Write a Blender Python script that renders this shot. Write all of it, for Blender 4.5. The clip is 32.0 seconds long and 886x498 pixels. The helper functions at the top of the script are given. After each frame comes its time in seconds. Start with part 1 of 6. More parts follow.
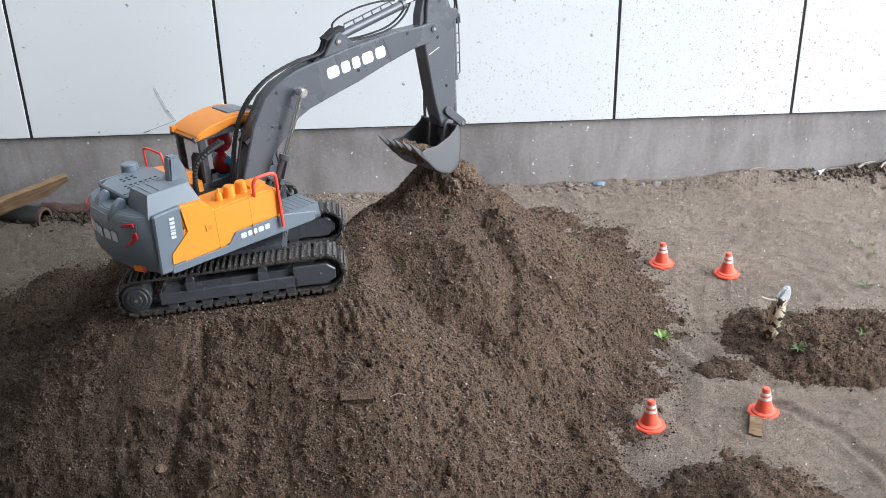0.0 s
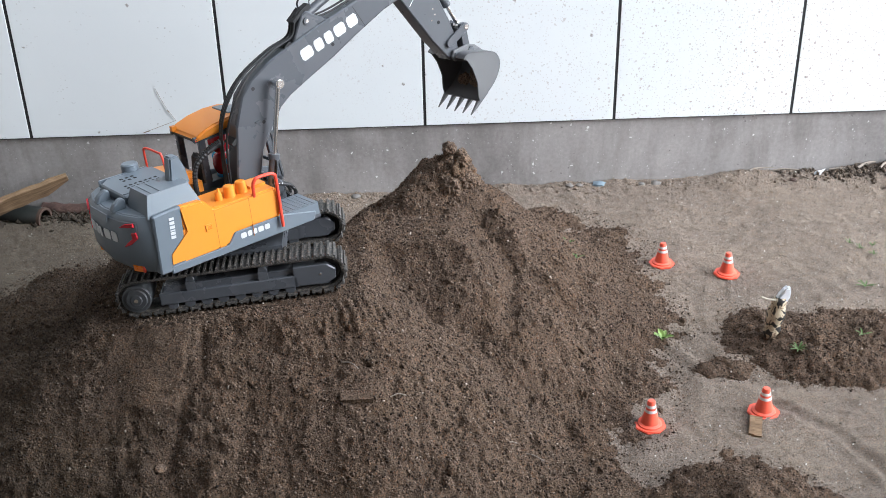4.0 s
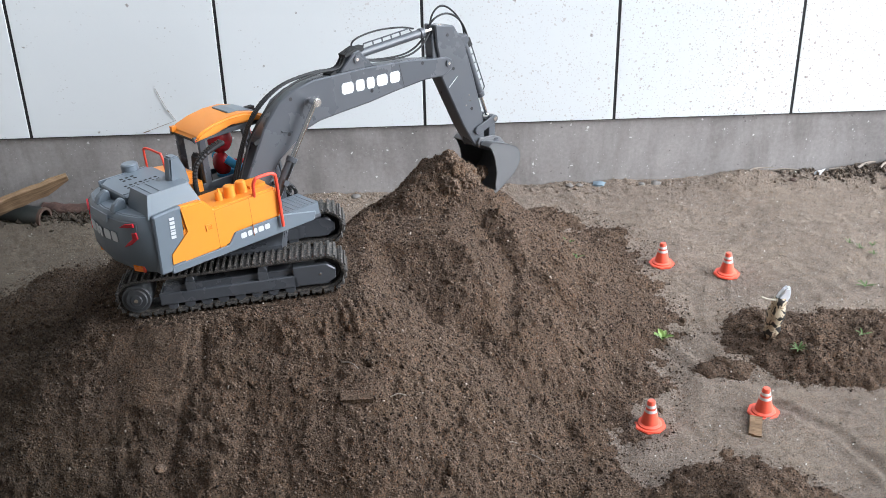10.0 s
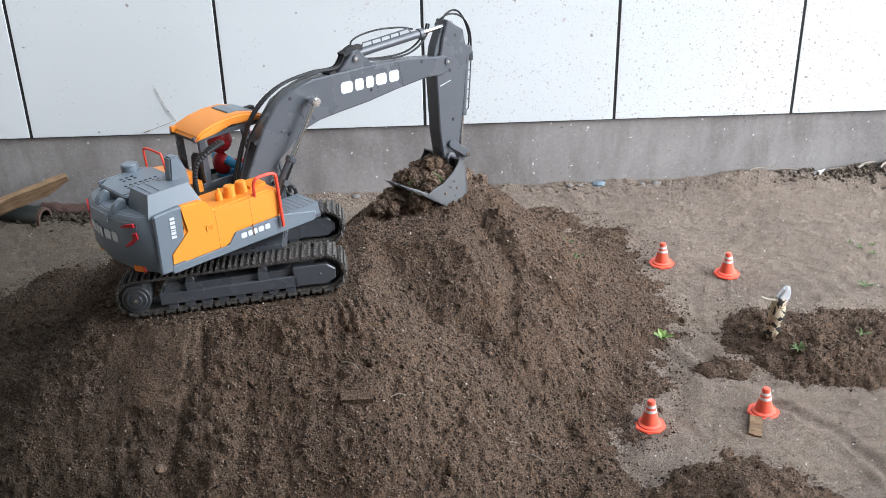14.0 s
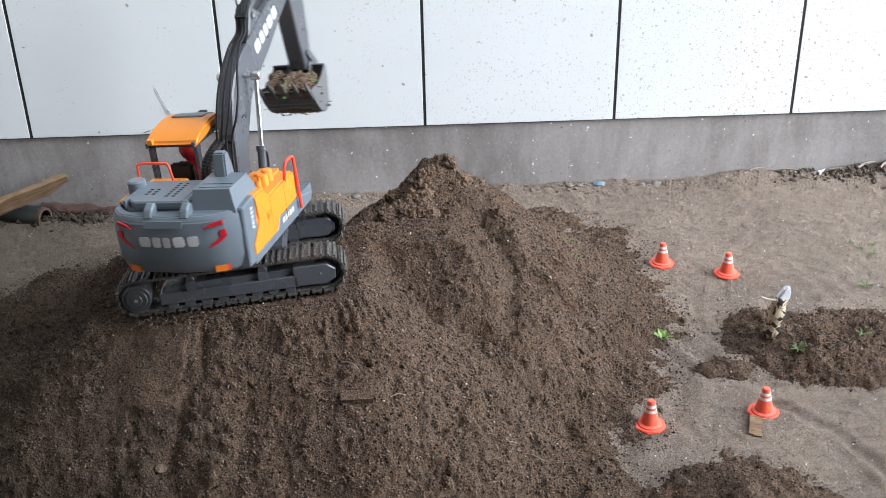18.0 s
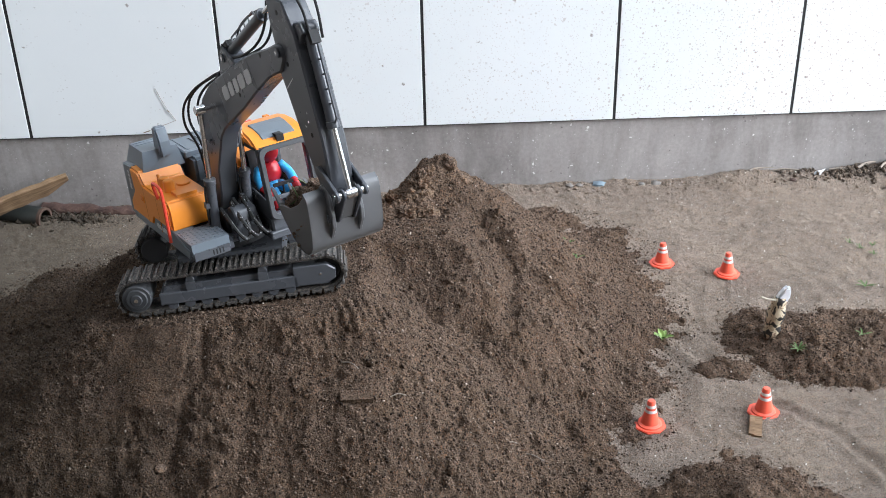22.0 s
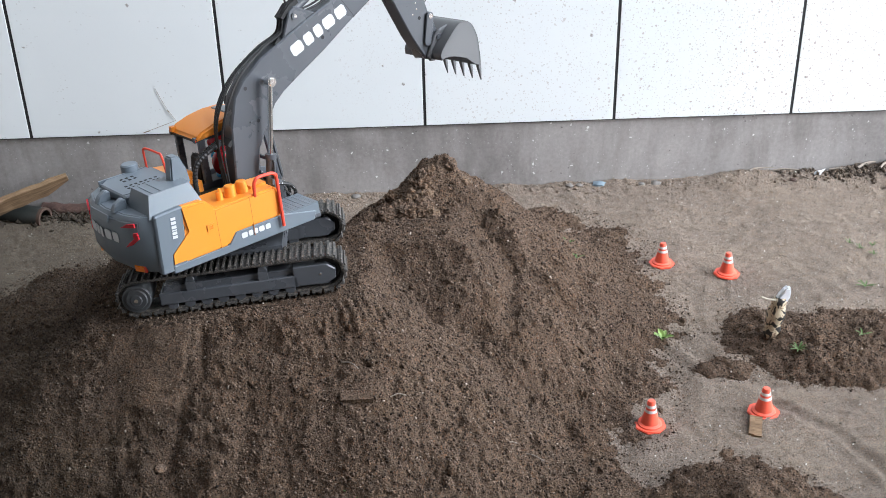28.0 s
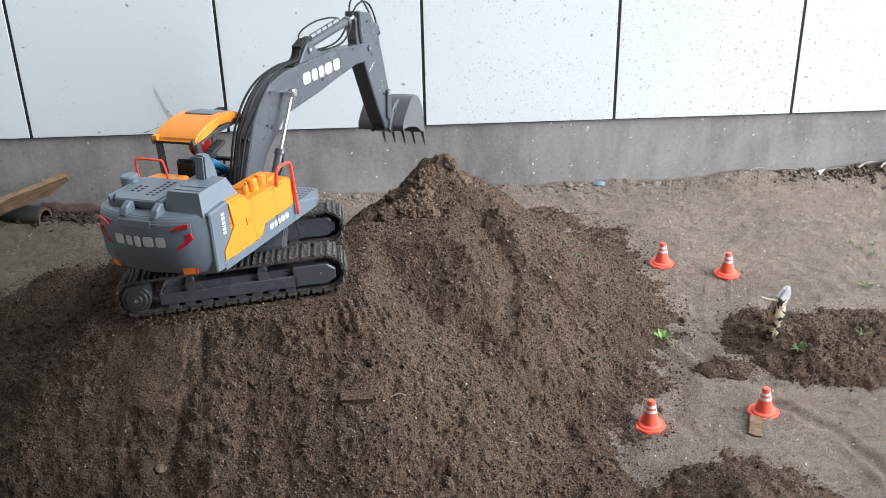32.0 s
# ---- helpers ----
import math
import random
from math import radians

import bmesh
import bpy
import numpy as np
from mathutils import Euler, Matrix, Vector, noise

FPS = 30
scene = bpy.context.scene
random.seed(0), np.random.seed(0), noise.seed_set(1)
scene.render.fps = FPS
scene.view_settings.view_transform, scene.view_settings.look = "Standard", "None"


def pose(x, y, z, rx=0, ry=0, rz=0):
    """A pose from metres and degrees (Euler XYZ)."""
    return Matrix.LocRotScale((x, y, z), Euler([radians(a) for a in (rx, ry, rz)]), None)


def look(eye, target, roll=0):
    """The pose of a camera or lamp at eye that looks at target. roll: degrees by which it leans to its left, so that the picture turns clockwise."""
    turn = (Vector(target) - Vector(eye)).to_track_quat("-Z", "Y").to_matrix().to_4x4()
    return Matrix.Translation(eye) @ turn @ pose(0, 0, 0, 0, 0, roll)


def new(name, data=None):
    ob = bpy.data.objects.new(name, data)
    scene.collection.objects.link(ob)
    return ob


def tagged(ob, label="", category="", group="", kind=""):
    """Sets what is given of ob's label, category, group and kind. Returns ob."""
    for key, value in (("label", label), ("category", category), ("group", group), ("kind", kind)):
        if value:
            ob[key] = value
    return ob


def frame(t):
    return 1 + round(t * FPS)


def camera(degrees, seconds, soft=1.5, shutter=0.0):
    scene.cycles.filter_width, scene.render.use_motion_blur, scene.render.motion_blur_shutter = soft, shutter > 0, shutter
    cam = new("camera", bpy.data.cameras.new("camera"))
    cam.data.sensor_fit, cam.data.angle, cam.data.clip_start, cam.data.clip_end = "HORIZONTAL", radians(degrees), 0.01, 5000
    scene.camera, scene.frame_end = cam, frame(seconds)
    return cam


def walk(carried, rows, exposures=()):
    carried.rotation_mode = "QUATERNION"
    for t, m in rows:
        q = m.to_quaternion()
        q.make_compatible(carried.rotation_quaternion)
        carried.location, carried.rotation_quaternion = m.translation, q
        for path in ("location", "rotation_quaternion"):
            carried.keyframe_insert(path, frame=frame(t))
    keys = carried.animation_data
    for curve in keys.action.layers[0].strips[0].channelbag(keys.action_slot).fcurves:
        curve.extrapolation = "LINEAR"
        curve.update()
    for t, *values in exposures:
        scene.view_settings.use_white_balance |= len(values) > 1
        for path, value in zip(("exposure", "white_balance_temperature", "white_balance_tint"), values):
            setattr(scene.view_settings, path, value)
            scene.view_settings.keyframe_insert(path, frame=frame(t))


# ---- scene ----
# camera: stands still on a tripod, looking down at the soil heap
cam = camera(44.86, 32.0, soft=0.8, shutter=0.5)
EYE = Vector((0, 0, 0.6994))
CAM_POSE = look(EYE, EYE + Vector((0, 0.89026, -0.45545)), -1.327)
walk(cam, [(0, CAM_POSE), (32.0, CAM_POSE)], [(0, 0.95, 5640, 7), (32.0, 0.95, 5640, 7)])

# daylight: bright overcast sky, weak and very soft sun
world = bpy.data.worlds.new("sky")
scene.world = world
world.use_nodes = True
wn = world.node_tree
sky = wn.nodes.new("ShaderNodeTexSky")
sky.sky_type = "NISHITA"
sky.sun_disc = False
SUN_EL, SUN_AZ = 30, 117
sky.sun_elevation = radians(SUN_EL)
sky.sun_rotation = radians(SUN_AZ)
sky.air_density = 1.0
sky.dust_density = 4.0
sky.ozone_density = 1.0
cloud = wn.nodes.new("ShaderNodeHueSaturation")
cloud.inputs["Saturation"].default_value = 0.45
wn.links.new(sky.outputs[0], cloud.inputs["Color"])
wn.links.new(cloud.outputs[0], wn.nodes["Background"].inputs[0])
wn.nodes["Background"].inputs[1].default_value = 0.12
sun_data = bpy.data.lights.new("sun", "SUN")
sun_data.energy = 5.0
sun_data.angle = radians(80)
sun_data.color = (1.0, 0.98, 0.96)
sun = new("sun", sun_data)
az, el = radians(SUN_AZ), radians(SUN_EL)
sun_dir = Vector((math.sin(az) * math.cos(el), math.cos(az) * math.cos(el), math.sin(el)))
sun.matrix_world = look(sun_dir * 5, (0, 0, 0))


# ---- materials ----
def mat(name, color, rough=0.6, metal=0.0, spec=0.5):
    m = bpy.data.materials.new(name)
    m.use_nodes = True
    b = m.node_tree.nodes["Principled BSDF"]
    b.inputs["Base Color"].default_value = (*color, 1)
    b.inputs["Roughness"].default_value = rough
    b.inputs["Metallic"].default_value = metal
    b.inputs["Specular IOR Level"].default_value = spec
    return m


class Nodes:
    """Small wrapper for building node trees."""

    def __init__(self, m):
        self.t = m.node_tree
        self.bsdf = self.t.nodes["Principled BSDF"]

    def add(self, kind, **ins):
        n = self.t.nodes.new(kind)
        for k, v in ins.items():
            n.inputs[k.replace("_", " ")].default_value = v
        return n

    def link(self, a, b):
        self.t.links.new(a, b)

    def coords(self, scale=1.0):
        c = self.t.nodes.new("ShaderNodeTexCoord")
        mp = self.t.nodes.new("ShaderNodeMapping")
        mp.inputs["Scale"].default_value = (scale, scale, scale) if not isinstance(scale, tuple) else scale
        self.link(c.outputs["Object"], mp.inputs["Vector"])
        return mp.outputs[0]

    def warped(self, vec, scale, amount):
        """Shakes the coordinates, so that spots get ragged outlines."""
        nz = self.add("ShaderNodeTexNoise", Scale=scale, Detail=2)
        self.link(vec, nz.inputs["Vector"])
        m = self.t.nodes.new("ShaderNodeVectorMath")
        m.operation = "MULTIPLY_ADD"
        self.link(nz.outputs["Color"], m.inputs[0])
        m.inputs[1].default_value = (amount, amount, amount)
        self.link(vec, m.inputs[2])
        return m.outputs[0]

    def noise(self, vec, scale, detail=4, rough=0.55, dist=0.0):
        n = self.add("ShaderNodeTexNoise", Scale=scale, Detail=detail, Roughness=rough, Distortion=dist)
        self.link(vec, n.inputs["Vector"])
        return n.outputs["Fac"]

    def voronoi(self, vec, scale, out="Distance"):
        n = self.add("ShaderNodeTexVoronoi", Scale=scale)
        self.link(vec, n.inputs["Vector"])
        return n.outputs[out]

    def ramp(self, fac, stops):
        r = self.t.nodes.new("ShaderNodeValToRGB")
        e = r.color_ramp.elements
        e[0].position, e[0].color = stops[0][0], (*stops[0][1], 1)
        e[1].position, e[1].color = stops[-1][0], (*stops[-1][1], 1)
        for p, c in stops[1:-1]:
            k = e.new(p)
            k.color = (*c, 1)
        self.link(fac, r.inputs[0])
        return r.outputs[0]

    def mix(self, fac, a, b, mode="MIX"):
        n = self.t.nodes.new("ShaderNodeMix")
        n.data_type, n.blend_type = "RGBA", mode
        for sock, val in ((n.inputs[0], fac), (n.inputs[6], a), (n.inputs[7], b)):
            if hasattr(val, "links"):
                self.link(val, sock)
            elif isinstance(val, tuple):
                sock.default_value = (*val, 1)
            else:
                sock.default_value = val
        return n.outputs[2]

    def math(self, op, a, b=0.0):
        n = self.t.nodes.new("ShaderNodeMath")
        n.operation = op
        for sock, val in ((n.inputs[0], a), (n.inputs[1], b)):
            if hasattr(val, "links"):
                self.link(val, sock)
            else:
                sock.default_value = val
        return n.outputs[0]

    def left_dark(self, c, vec, ends):
        """Darkens colour c by position, towards the left and near side, with a patchy edge."""
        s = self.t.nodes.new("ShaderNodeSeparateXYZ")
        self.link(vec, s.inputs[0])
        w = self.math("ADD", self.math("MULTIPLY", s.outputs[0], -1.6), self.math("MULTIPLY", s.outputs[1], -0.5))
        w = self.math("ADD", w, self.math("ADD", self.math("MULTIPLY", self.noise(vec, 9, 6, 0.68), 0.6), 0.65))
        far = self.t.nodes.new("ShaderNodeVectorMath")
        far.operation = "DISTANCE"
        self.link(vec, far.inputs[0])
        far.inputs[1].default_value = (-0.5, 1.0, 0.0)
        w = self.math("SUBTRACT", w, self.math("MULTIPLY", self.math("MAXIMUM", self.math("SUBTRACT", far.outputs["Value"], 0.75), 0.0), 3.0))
        left_tone = self.ramp(w, [(0.0, (1, 1, 1)), (1.0, (0.50, 0.515, 0.49))])
        r = left_tone.node.color_ramp.elements
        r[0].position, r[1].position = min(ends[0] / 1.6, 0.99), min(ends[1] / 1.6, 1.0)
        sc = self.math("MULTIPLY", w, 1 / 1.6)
        self.link(sc, left_tone.node.inputs[0])
        return self.mix(1.0, c, left_tone, "MULTIPLY")

    def bump(self, height, strength=0.3, distance=0.002):
        n = self.add("ShaderNodeBump", Strength=strength, Distance=distance)
        self.link(height, n.inputs["Height"])
        self.link(n.outputs[0], self.bsdf.inputs["Normal"])

    def color(self, out):
        self.link(out, self.bsdf.inputs["Base Color"])

    def rough(self, out):
        self.link(out, self.bsdf.inputs["Roughness"])


def plastic(name, color, rough=0.4, dust=0.25, dust_color=(0.22, 0.19, 0.16)):
    """Moulded plastic with a thin uneven film of dust."""
    m = mat(name, color, rough)
    n = Nodes(m)
    v = n.coords()
    big = n.noise(v, 18, 5, 0.6)
    fine = n.noise(v, 260, 3, 0.6)
    f = n.math("MULTIPLY", n.ramp(n.math("ADD", n.math("MULTIPLY", big, 0.7), n.math("MULTIPLY", fine, 0.3)),
                                   [(0.30, (0, 0, 0)), (0.85, (1, 1, 1))]), dust)
    n.color(n.mix(f, color, dust_color))
    n.rough(n.ramp(big, [(0.2, (rough - 0.03,) * 3), (0.85, (min(rough + 0.10, 1),) * 3)]))
    n.bump(fine, 0.06, 0.0004)
    return m


M_GREY = plastic("dark grey plastic", (0.078, 0.084, 0.096), 0.25, 0.08)
M_BODY = plastic("blue grey plastic", (0.146, 0.174, 0.203), 0.30, 0.08)
M_YELLOW = plastic("orange yellow plastic", (0.83, 0.283, 0.020), 0.32, 0.07)
M_BLACK = plastic("black rubber", (0.016, 0.016, 0.017), 0.5, 0.04)
M_BLACK.node_tree.nodes["Principled BSDF"].inputs["Specular IOR Level"].default_value = 0.3
M_TRACK = mat("dusty black track", (0.032, 0.031, 0.030), 0.6)
tn = Nodes(M_TRACK)
tv = tn.coords()
tf = tn.ramp(tn.noise(tv, 420, 4, 0.75), [(0.46, (0, 0, 0)), (0.66, (1, 1, 1))])
tn.color(tn.mix(tn.math("MULTIPLY", tf, 0.75), (0.036, 0.035, 0.034), (0.25, 0.215, 0.18)))
tn.bump(tn.noise(tv, 600, 3, 0.6), 0.2, 0.0006)
M_HUB = plastic("dark matt plastic", (0.050, 0.054, 0.060), 0.45, 0.12)
M_RED = plastic("red painted plastic", (0.78, 0.07, 0.035), 0.35, 0.05)
M_LAMP_RED = plastic("dark red lens", (0.50, 0.015, 0.028), 0.22, 0.03)
M_LAMP_ORANGE = plastic("orange lens", (0.85, 0.22, 0.02), 0.25, 0.05)
M_WHITE = mat("white lettering", (0.75, 0.76, 0.77), 0.5)
M_CHROME = mat("polished steel", (0.82, 0.82, 0.82), 0.16, 1.0)
M_STEEL = plastic("worn bucket metal", (0.125, 0.128, 0.134), 0.34, 0.15)
M_STEEL.node_tree.nodes["Principled BSDF"].inputs["Metallic"].default_value = 0.12
M_CONE = plastic("orange red cone plastic", (0.95, 0.135, 0.075), 0.35, 0.04)
M_BAND = mat("white reflective band", (0.8, 0.7, 0.68), 0.4)


def soil_material(name, dark, mid, light, fine=420, left_dark=(0.80, 1.16), warm=(1.06, 1.0, 0.90)):
    m = mat(name, mid, 0.95, 0, 0.25)
    n = Nodes(m)
    v = n.coords()
    big = n.noise(v, 7, 5, 0.6)
    med = n.noise(v, 60, 6, 0.75)
    gr = n.noise(v, fine, 5, 0.8)
    grit = n.voronoi(v, fine * 2.2, "Color")
    sep = n.t.nodes.new("ShaderNodeSeparateColor")
    n.link(grit, sep.inputs[0])
    c1 = n.ramp(med, [(0.28, dark), (0.5, mid), (0.75, light)])
    c2 = n.ramp(gr, [(0.32, tuple(0.34 * c for c in mid)), (0.5, mid), (0.70, tuple(min(1, 1.7 * c) for c in light))])
    c = n.mix(0.6, c1, c2)
    # scattered single grains: pale quartz and dark bits
    c = n.mix(n.math("MULTIPLY", n.math("GREATER_THAN", sep.outputs[0], 0.988), 0.6), c, (0.33, 0.28, 0.24))
    c = n.mix(n.math("MULTIPLY", n.math("LESS_THAN", sep.outputs[1], 0.12), 0.7), c, tuple(0.25 * k for k in dark))
    c = n.mix(n.math("MULTIPLY", n.math("GREATER_THAN", sep.outputs[2], 0.93), 0.5), c, (mid[0] * 1.9, mid[1] * 1.35, mid[2] * 0.95))
    tint = n.ramp(big, [(0.3, (0.84, 0.82, 0.81)), (0.7, (1.14, 1.11, 1.06))])
    ochre = n.ramp(n.noise(v, 16, 5, 0.7), [(0.48, (1.0, 1.0, 1.0)), (0.68, warm)])
    n.color(n.left_dark(n.mix(1.0, n.mix(1.0, c, tint, "MULTIPLY"), ochre, "MULTIPLY"), v, left_dark))
    h = n.math("ADD", n.math("MULTIPLY", gr, 0.6), n.math("MULTIPLY", med, 0.9))
    n.bump(h, 1.0, 0.0055)
    return m


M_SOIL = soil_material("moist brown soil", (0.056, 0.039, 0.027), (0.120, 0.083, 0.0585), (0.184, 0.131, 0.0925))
UNDARKENED = (9.0, 10.0)
M_DUG = soil_material("drier dug soil", (0.095, 0.069, 0.051), (0.180, 0.131, 0.097), (0.265, 0.196, 0.147), left_dark=UNDARKENED)
M_CLOD = soil_material("loose clods of soil", (0.060, 0.042, 0.029), (0.128, 0.089, 0.063), (0.196, 0.140, 0.099), left_dark=UNDARKENED)
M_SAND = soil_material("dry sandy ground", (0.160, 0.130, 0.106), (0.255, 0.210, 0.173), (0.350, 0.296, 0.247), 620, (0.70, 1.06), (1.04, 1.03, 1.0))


def wall_paint():
    m = mat("white painted board", (0.8, 0.82, 0.83), 0.55)
    n = Nodes(m)
    v = n.coords()
    big = n.noise(v, 3.0, 4, 0.6)
    base = n.ramp(big, [(0.3, (0.715, 0.742, 0.756)), (0.7, (0.757, 0.78, 0.792))])
    rag = n.math("MULTIPLY", n.noise(v, 260, 4, 0.75), 0.34)
    v = n.warped(v, 120, 0.004)

    def dots(scale):
        return n.math("SUBTRACT", n.math("ADD", n.voronoi(v, scale), rag), 0.17)

    spots = dots(55)
    pick = n.noise(v, 24, 4, 0.7)
    f = n.math("MULTIPLY", n.ramp(spots, [(0.10, (1, 1, 1)), (0.17, (0, 0, 0))]), n.ramp(pick, [(0.57, (0, 0, 0)), (0.61, (1, 1, 1))]))
    spots2 = dots(150)
    f2 = n.math("MULTIPLY", n.ramp(spots2, [(0.14, (1, 1, 1)), (0.2, (0, 0, 0))]), n.ramp(n.noise(v, 13, 3, 0.6), [(0.54, (0, 0, 0)), (0.66, (0.8, 0.8, 0.8))]))
    c = n.mix(n.math("MULTIPLY", f, 0.8), base, (0.20, 0.17, 0.15))
    c = n.mix(n.math("MULTIPLY", f2, 0.7), c, (0.36, 0.33, 0.30))
    # finer splashes, denser along the far part of the wall
    sep = n.t.nodes.new("ShaderNodeSeparateXYZ")
    n.link(v, sep.inputs[0])
    dense = n.ramp(n.math("ADD", n.math("MULTIPLY", sep.outputs[0], 0.55), n.math("MULTIPLY", n.noise(v, 7, 4, 0.7), 0.75)), [(0.27, (0, 0, 0)), (0.62, (1, 1, 1))])
    f3 = n.math("MULTIPLY", n.ramp(dots(240), [(0.16, (1, 1, 1)), (0.24, (0, 0, 0))]), dense)
    f4 = n.math("MULTIPLY", n.ramp(dots(95), [(0.12, (1, 1, 1)), (0.18, (0, 0, 0))]), dense)
    c = n.mix(n.math("MULTIPLY", f3, 0.7), c, (0.40, 0.31, 0.27))
    c = n.mix(n.math("MULTIPLY", f4, 0.7), c, (0.34, 0.26, 0.22))
    n.color(c)
    n.bump(n.noise(v, 300, 3, 0.6), 0.1, 0.0006)
    return m


def concrete():
    m = mat("grey concrete plinth", (0.3, 0.29, 0.28), 0.85)
    n = Nodes(m)
    v = n.coords()
    big = n.noise(v, 6, 6, 0.65, 0.6)
    fine = n.noise(v, 160, 4, 0.7)
    c = n.ramp(big, [(0.28, (0.128, 0.117, 0.113)), (0.5, (0.208, 0.194, 0.189)), (0.72, (0.278, 0.262, 0.256))])
    c = n.mix(0.25, c, n.ramp(fine, [(0.3, (0.16, 0.15, 0.15)), (0.7, (0.38, 0.37, 0.36))]))
    stain = n.noise(n.coords((9, 9, 2.2)), 1.0, 5, 0.7, 0.4)
    c = n.mix(1.0, c, n.ramp(stain, [(0.30, (0.74, 0.72, 0.70)), (0.58, (1.28, 1.26, 1.25))]), "MULTIPLY")
    u = n.warped(v, 150, 0.007)
    w = n.math("MULTIPLY", n.ramp(n.voronoi(u, 62), [(0.08, (1, 1, 1)), (0.13, (0, 0, 0))]), n.ramp(n.noise(v, 20, 4, 0.7), [(0.47, (0, 0, 0)), (0.52, (1, 1, 1))]))
    w2 = n.math("MULTIPLY", n.ramp(n.voronoi(n.warped(v, 300, 0.004), 170), [(0.10, (1, 1, 1)), (0.16, (0, 0, 0))]), n.ramp(n.noise(v, 31, 4, 0.7), [(0.50, (0, 0, 0)), (0.56, (1, 1, 1))]))
    dk = n.math("MULTIPLY", n.ramp(n.voronoi(n.warped(v, 200, 0.006), 88), [(0.10, (1, 1, 1)), (0.15, (0, 0, 0))]), n.ramp(n.noise(v, 17, 4, 0.7), [(0.54, (0, 0, 0)), (0.58, (1, 1, 1))]))
    c = n.mix(n.math("MULTIPLY", dk, 0.6), c, (0.06, 0.052, 0.048))
    c = n.mix(n.math("MULTIPLY", w2, 0.7), c, (0.60, 0.59, 0.58))
    n.color(n.mix(n.math("MULTIPLY", w, 0.85), c, (0.70, 0.69, 0.68)))
    n.bump(fine, 0.25, 0.001)
    return m


M_PAINT = wall_paint()
M_CONCRETE = concrete()
M_JOINT = mat("black joint strip", (0.012, 0.012, 0.013), 0.6)


# ---- mesh helpers ----
def part(name, bm, material, parent=None, label="", smooth=False, m=None):
    me = bpy.data.meshes.new(name)
    bm.normal_update()
    if smooth:
        for f in bm.faces:
            f.smooth = True
        for e in bm.edges:
            if len(e.link_faces) == 2 and e.calc_face_angle(0) > 0.6:
                e.smooth = False
    bm.to_mesh(me)
    bm.free()
    me.materials.append(material)
    ob = new(name, me)
    if parent:
        ob.parent = parent
    if m is not None:
        ob.matrix_basis = m
    if label:
        ob["label"] = label
    return ob


def bevel(bm, w, seg=1):
    es = [e for e in bm.edges if len(e.link_faces) == 2 and e.calc_face_angle(0) > 0.5]
    if w > 0 and es:
        bmesh.ops.bevel(bm, geom=es, offset=w, segments=seg, affect="EDGES", clamp_overlap=True)
    return bm


def box(x0, x1, y0, y1, z0, z1, w=0.0, seg=1, bm=None):
    b = bmesh.new()
    vs = [b.verts.new((x, y, z)) for x in (x0, x1) for y in (y0, y1) for z in (z0, z1)]
    for f in ((0, 1, 3, 2), (4, 6, 7, 5), (0, 4, 5, 1), (2, 3, 7, 6), (0, 2, 6, 4), (1, 5, 7, 3)):
        b.faces.new([vs[i] for i in f])
    bevel(b, w, seg)
    return join(bm, b)


def join(bm, b):
    """Adds the mesh b to bm and returns bm."""
    if bm is None:
        return b
    me = bpy.data.meshes.new("tmp")
    b.to_mesh(me)
    b.free()
    bm.from_mesh(me)
    bpy.data.meshes.remove(me)
    return bm


def prism(pts, axis, a, b_, w=0.0, seg=1, bm=None):
    """A polygon drawn in the two other axes (in x, y, z order), extruded along axis from a to b_."""
    b = bmesh.new()

    def at(p, d):
        c = list(p)
        c.insert("xyz".index(axis), d)
        return c
    lo = [b.verts.new(at(p, a)) for p in pts]
    hi = [b.verts.new(at(p, b_)) for p in pts]
    n = len(pts)
    b.faces.new(lo)
    b.faces.new(hi[::-1])
    for i in range(n):
        b.faces.new((lo[i], hi[i], hi[(i + 1) % n], lo[(i + 1) % n]))
    bmesh.ops.recalc_face_normals(b, faces=b.faces)
    bevel(b, w, seg)
    return join(bm, b)


def rod(p, q, r, seg=12, r2=None, bm=None, w=0.0):
    """A round bar from p to q."""
    p, q = Vector(p), Vector(q)
    b = bmesh.new()
    d = q - p
    bmesh.ops.create_cone(b, cap_ends=True, segments=seg, radius1=r, radius2=r if r2 is None else r2, depth=d.length)
    bmesh.ops.transform(b, matrix=Matrix.Translation((p + q) / 2) @ d.to_track_quat("Z", "Y").to_matrix().to_4x4(), verts=b.verts)
    bevel(b, w)
    return join(bm, b)


def smooth_path(pts, n=6):
    """Catmull-Rom through the points."""
    ps = [Vector(p) for p in pts]
    ps = [ps[0] * 2 - ps[1]] + ps + [ps[-1] * 2 - ps[-2]]
    out = []
    for i in range(1, len(ps) - 2):
        a, b, c, d = ps[i - 1:i + 3]
        for k in range(n):
            t = k / n
            out.append(0.5 * (2 * b + (c - a) * t + (2 * a - 5 * b + 4 * c - d) * t * t + (3 * b - a - 3 * c + d) * t ** 3))
    return out + [ps[-2]]


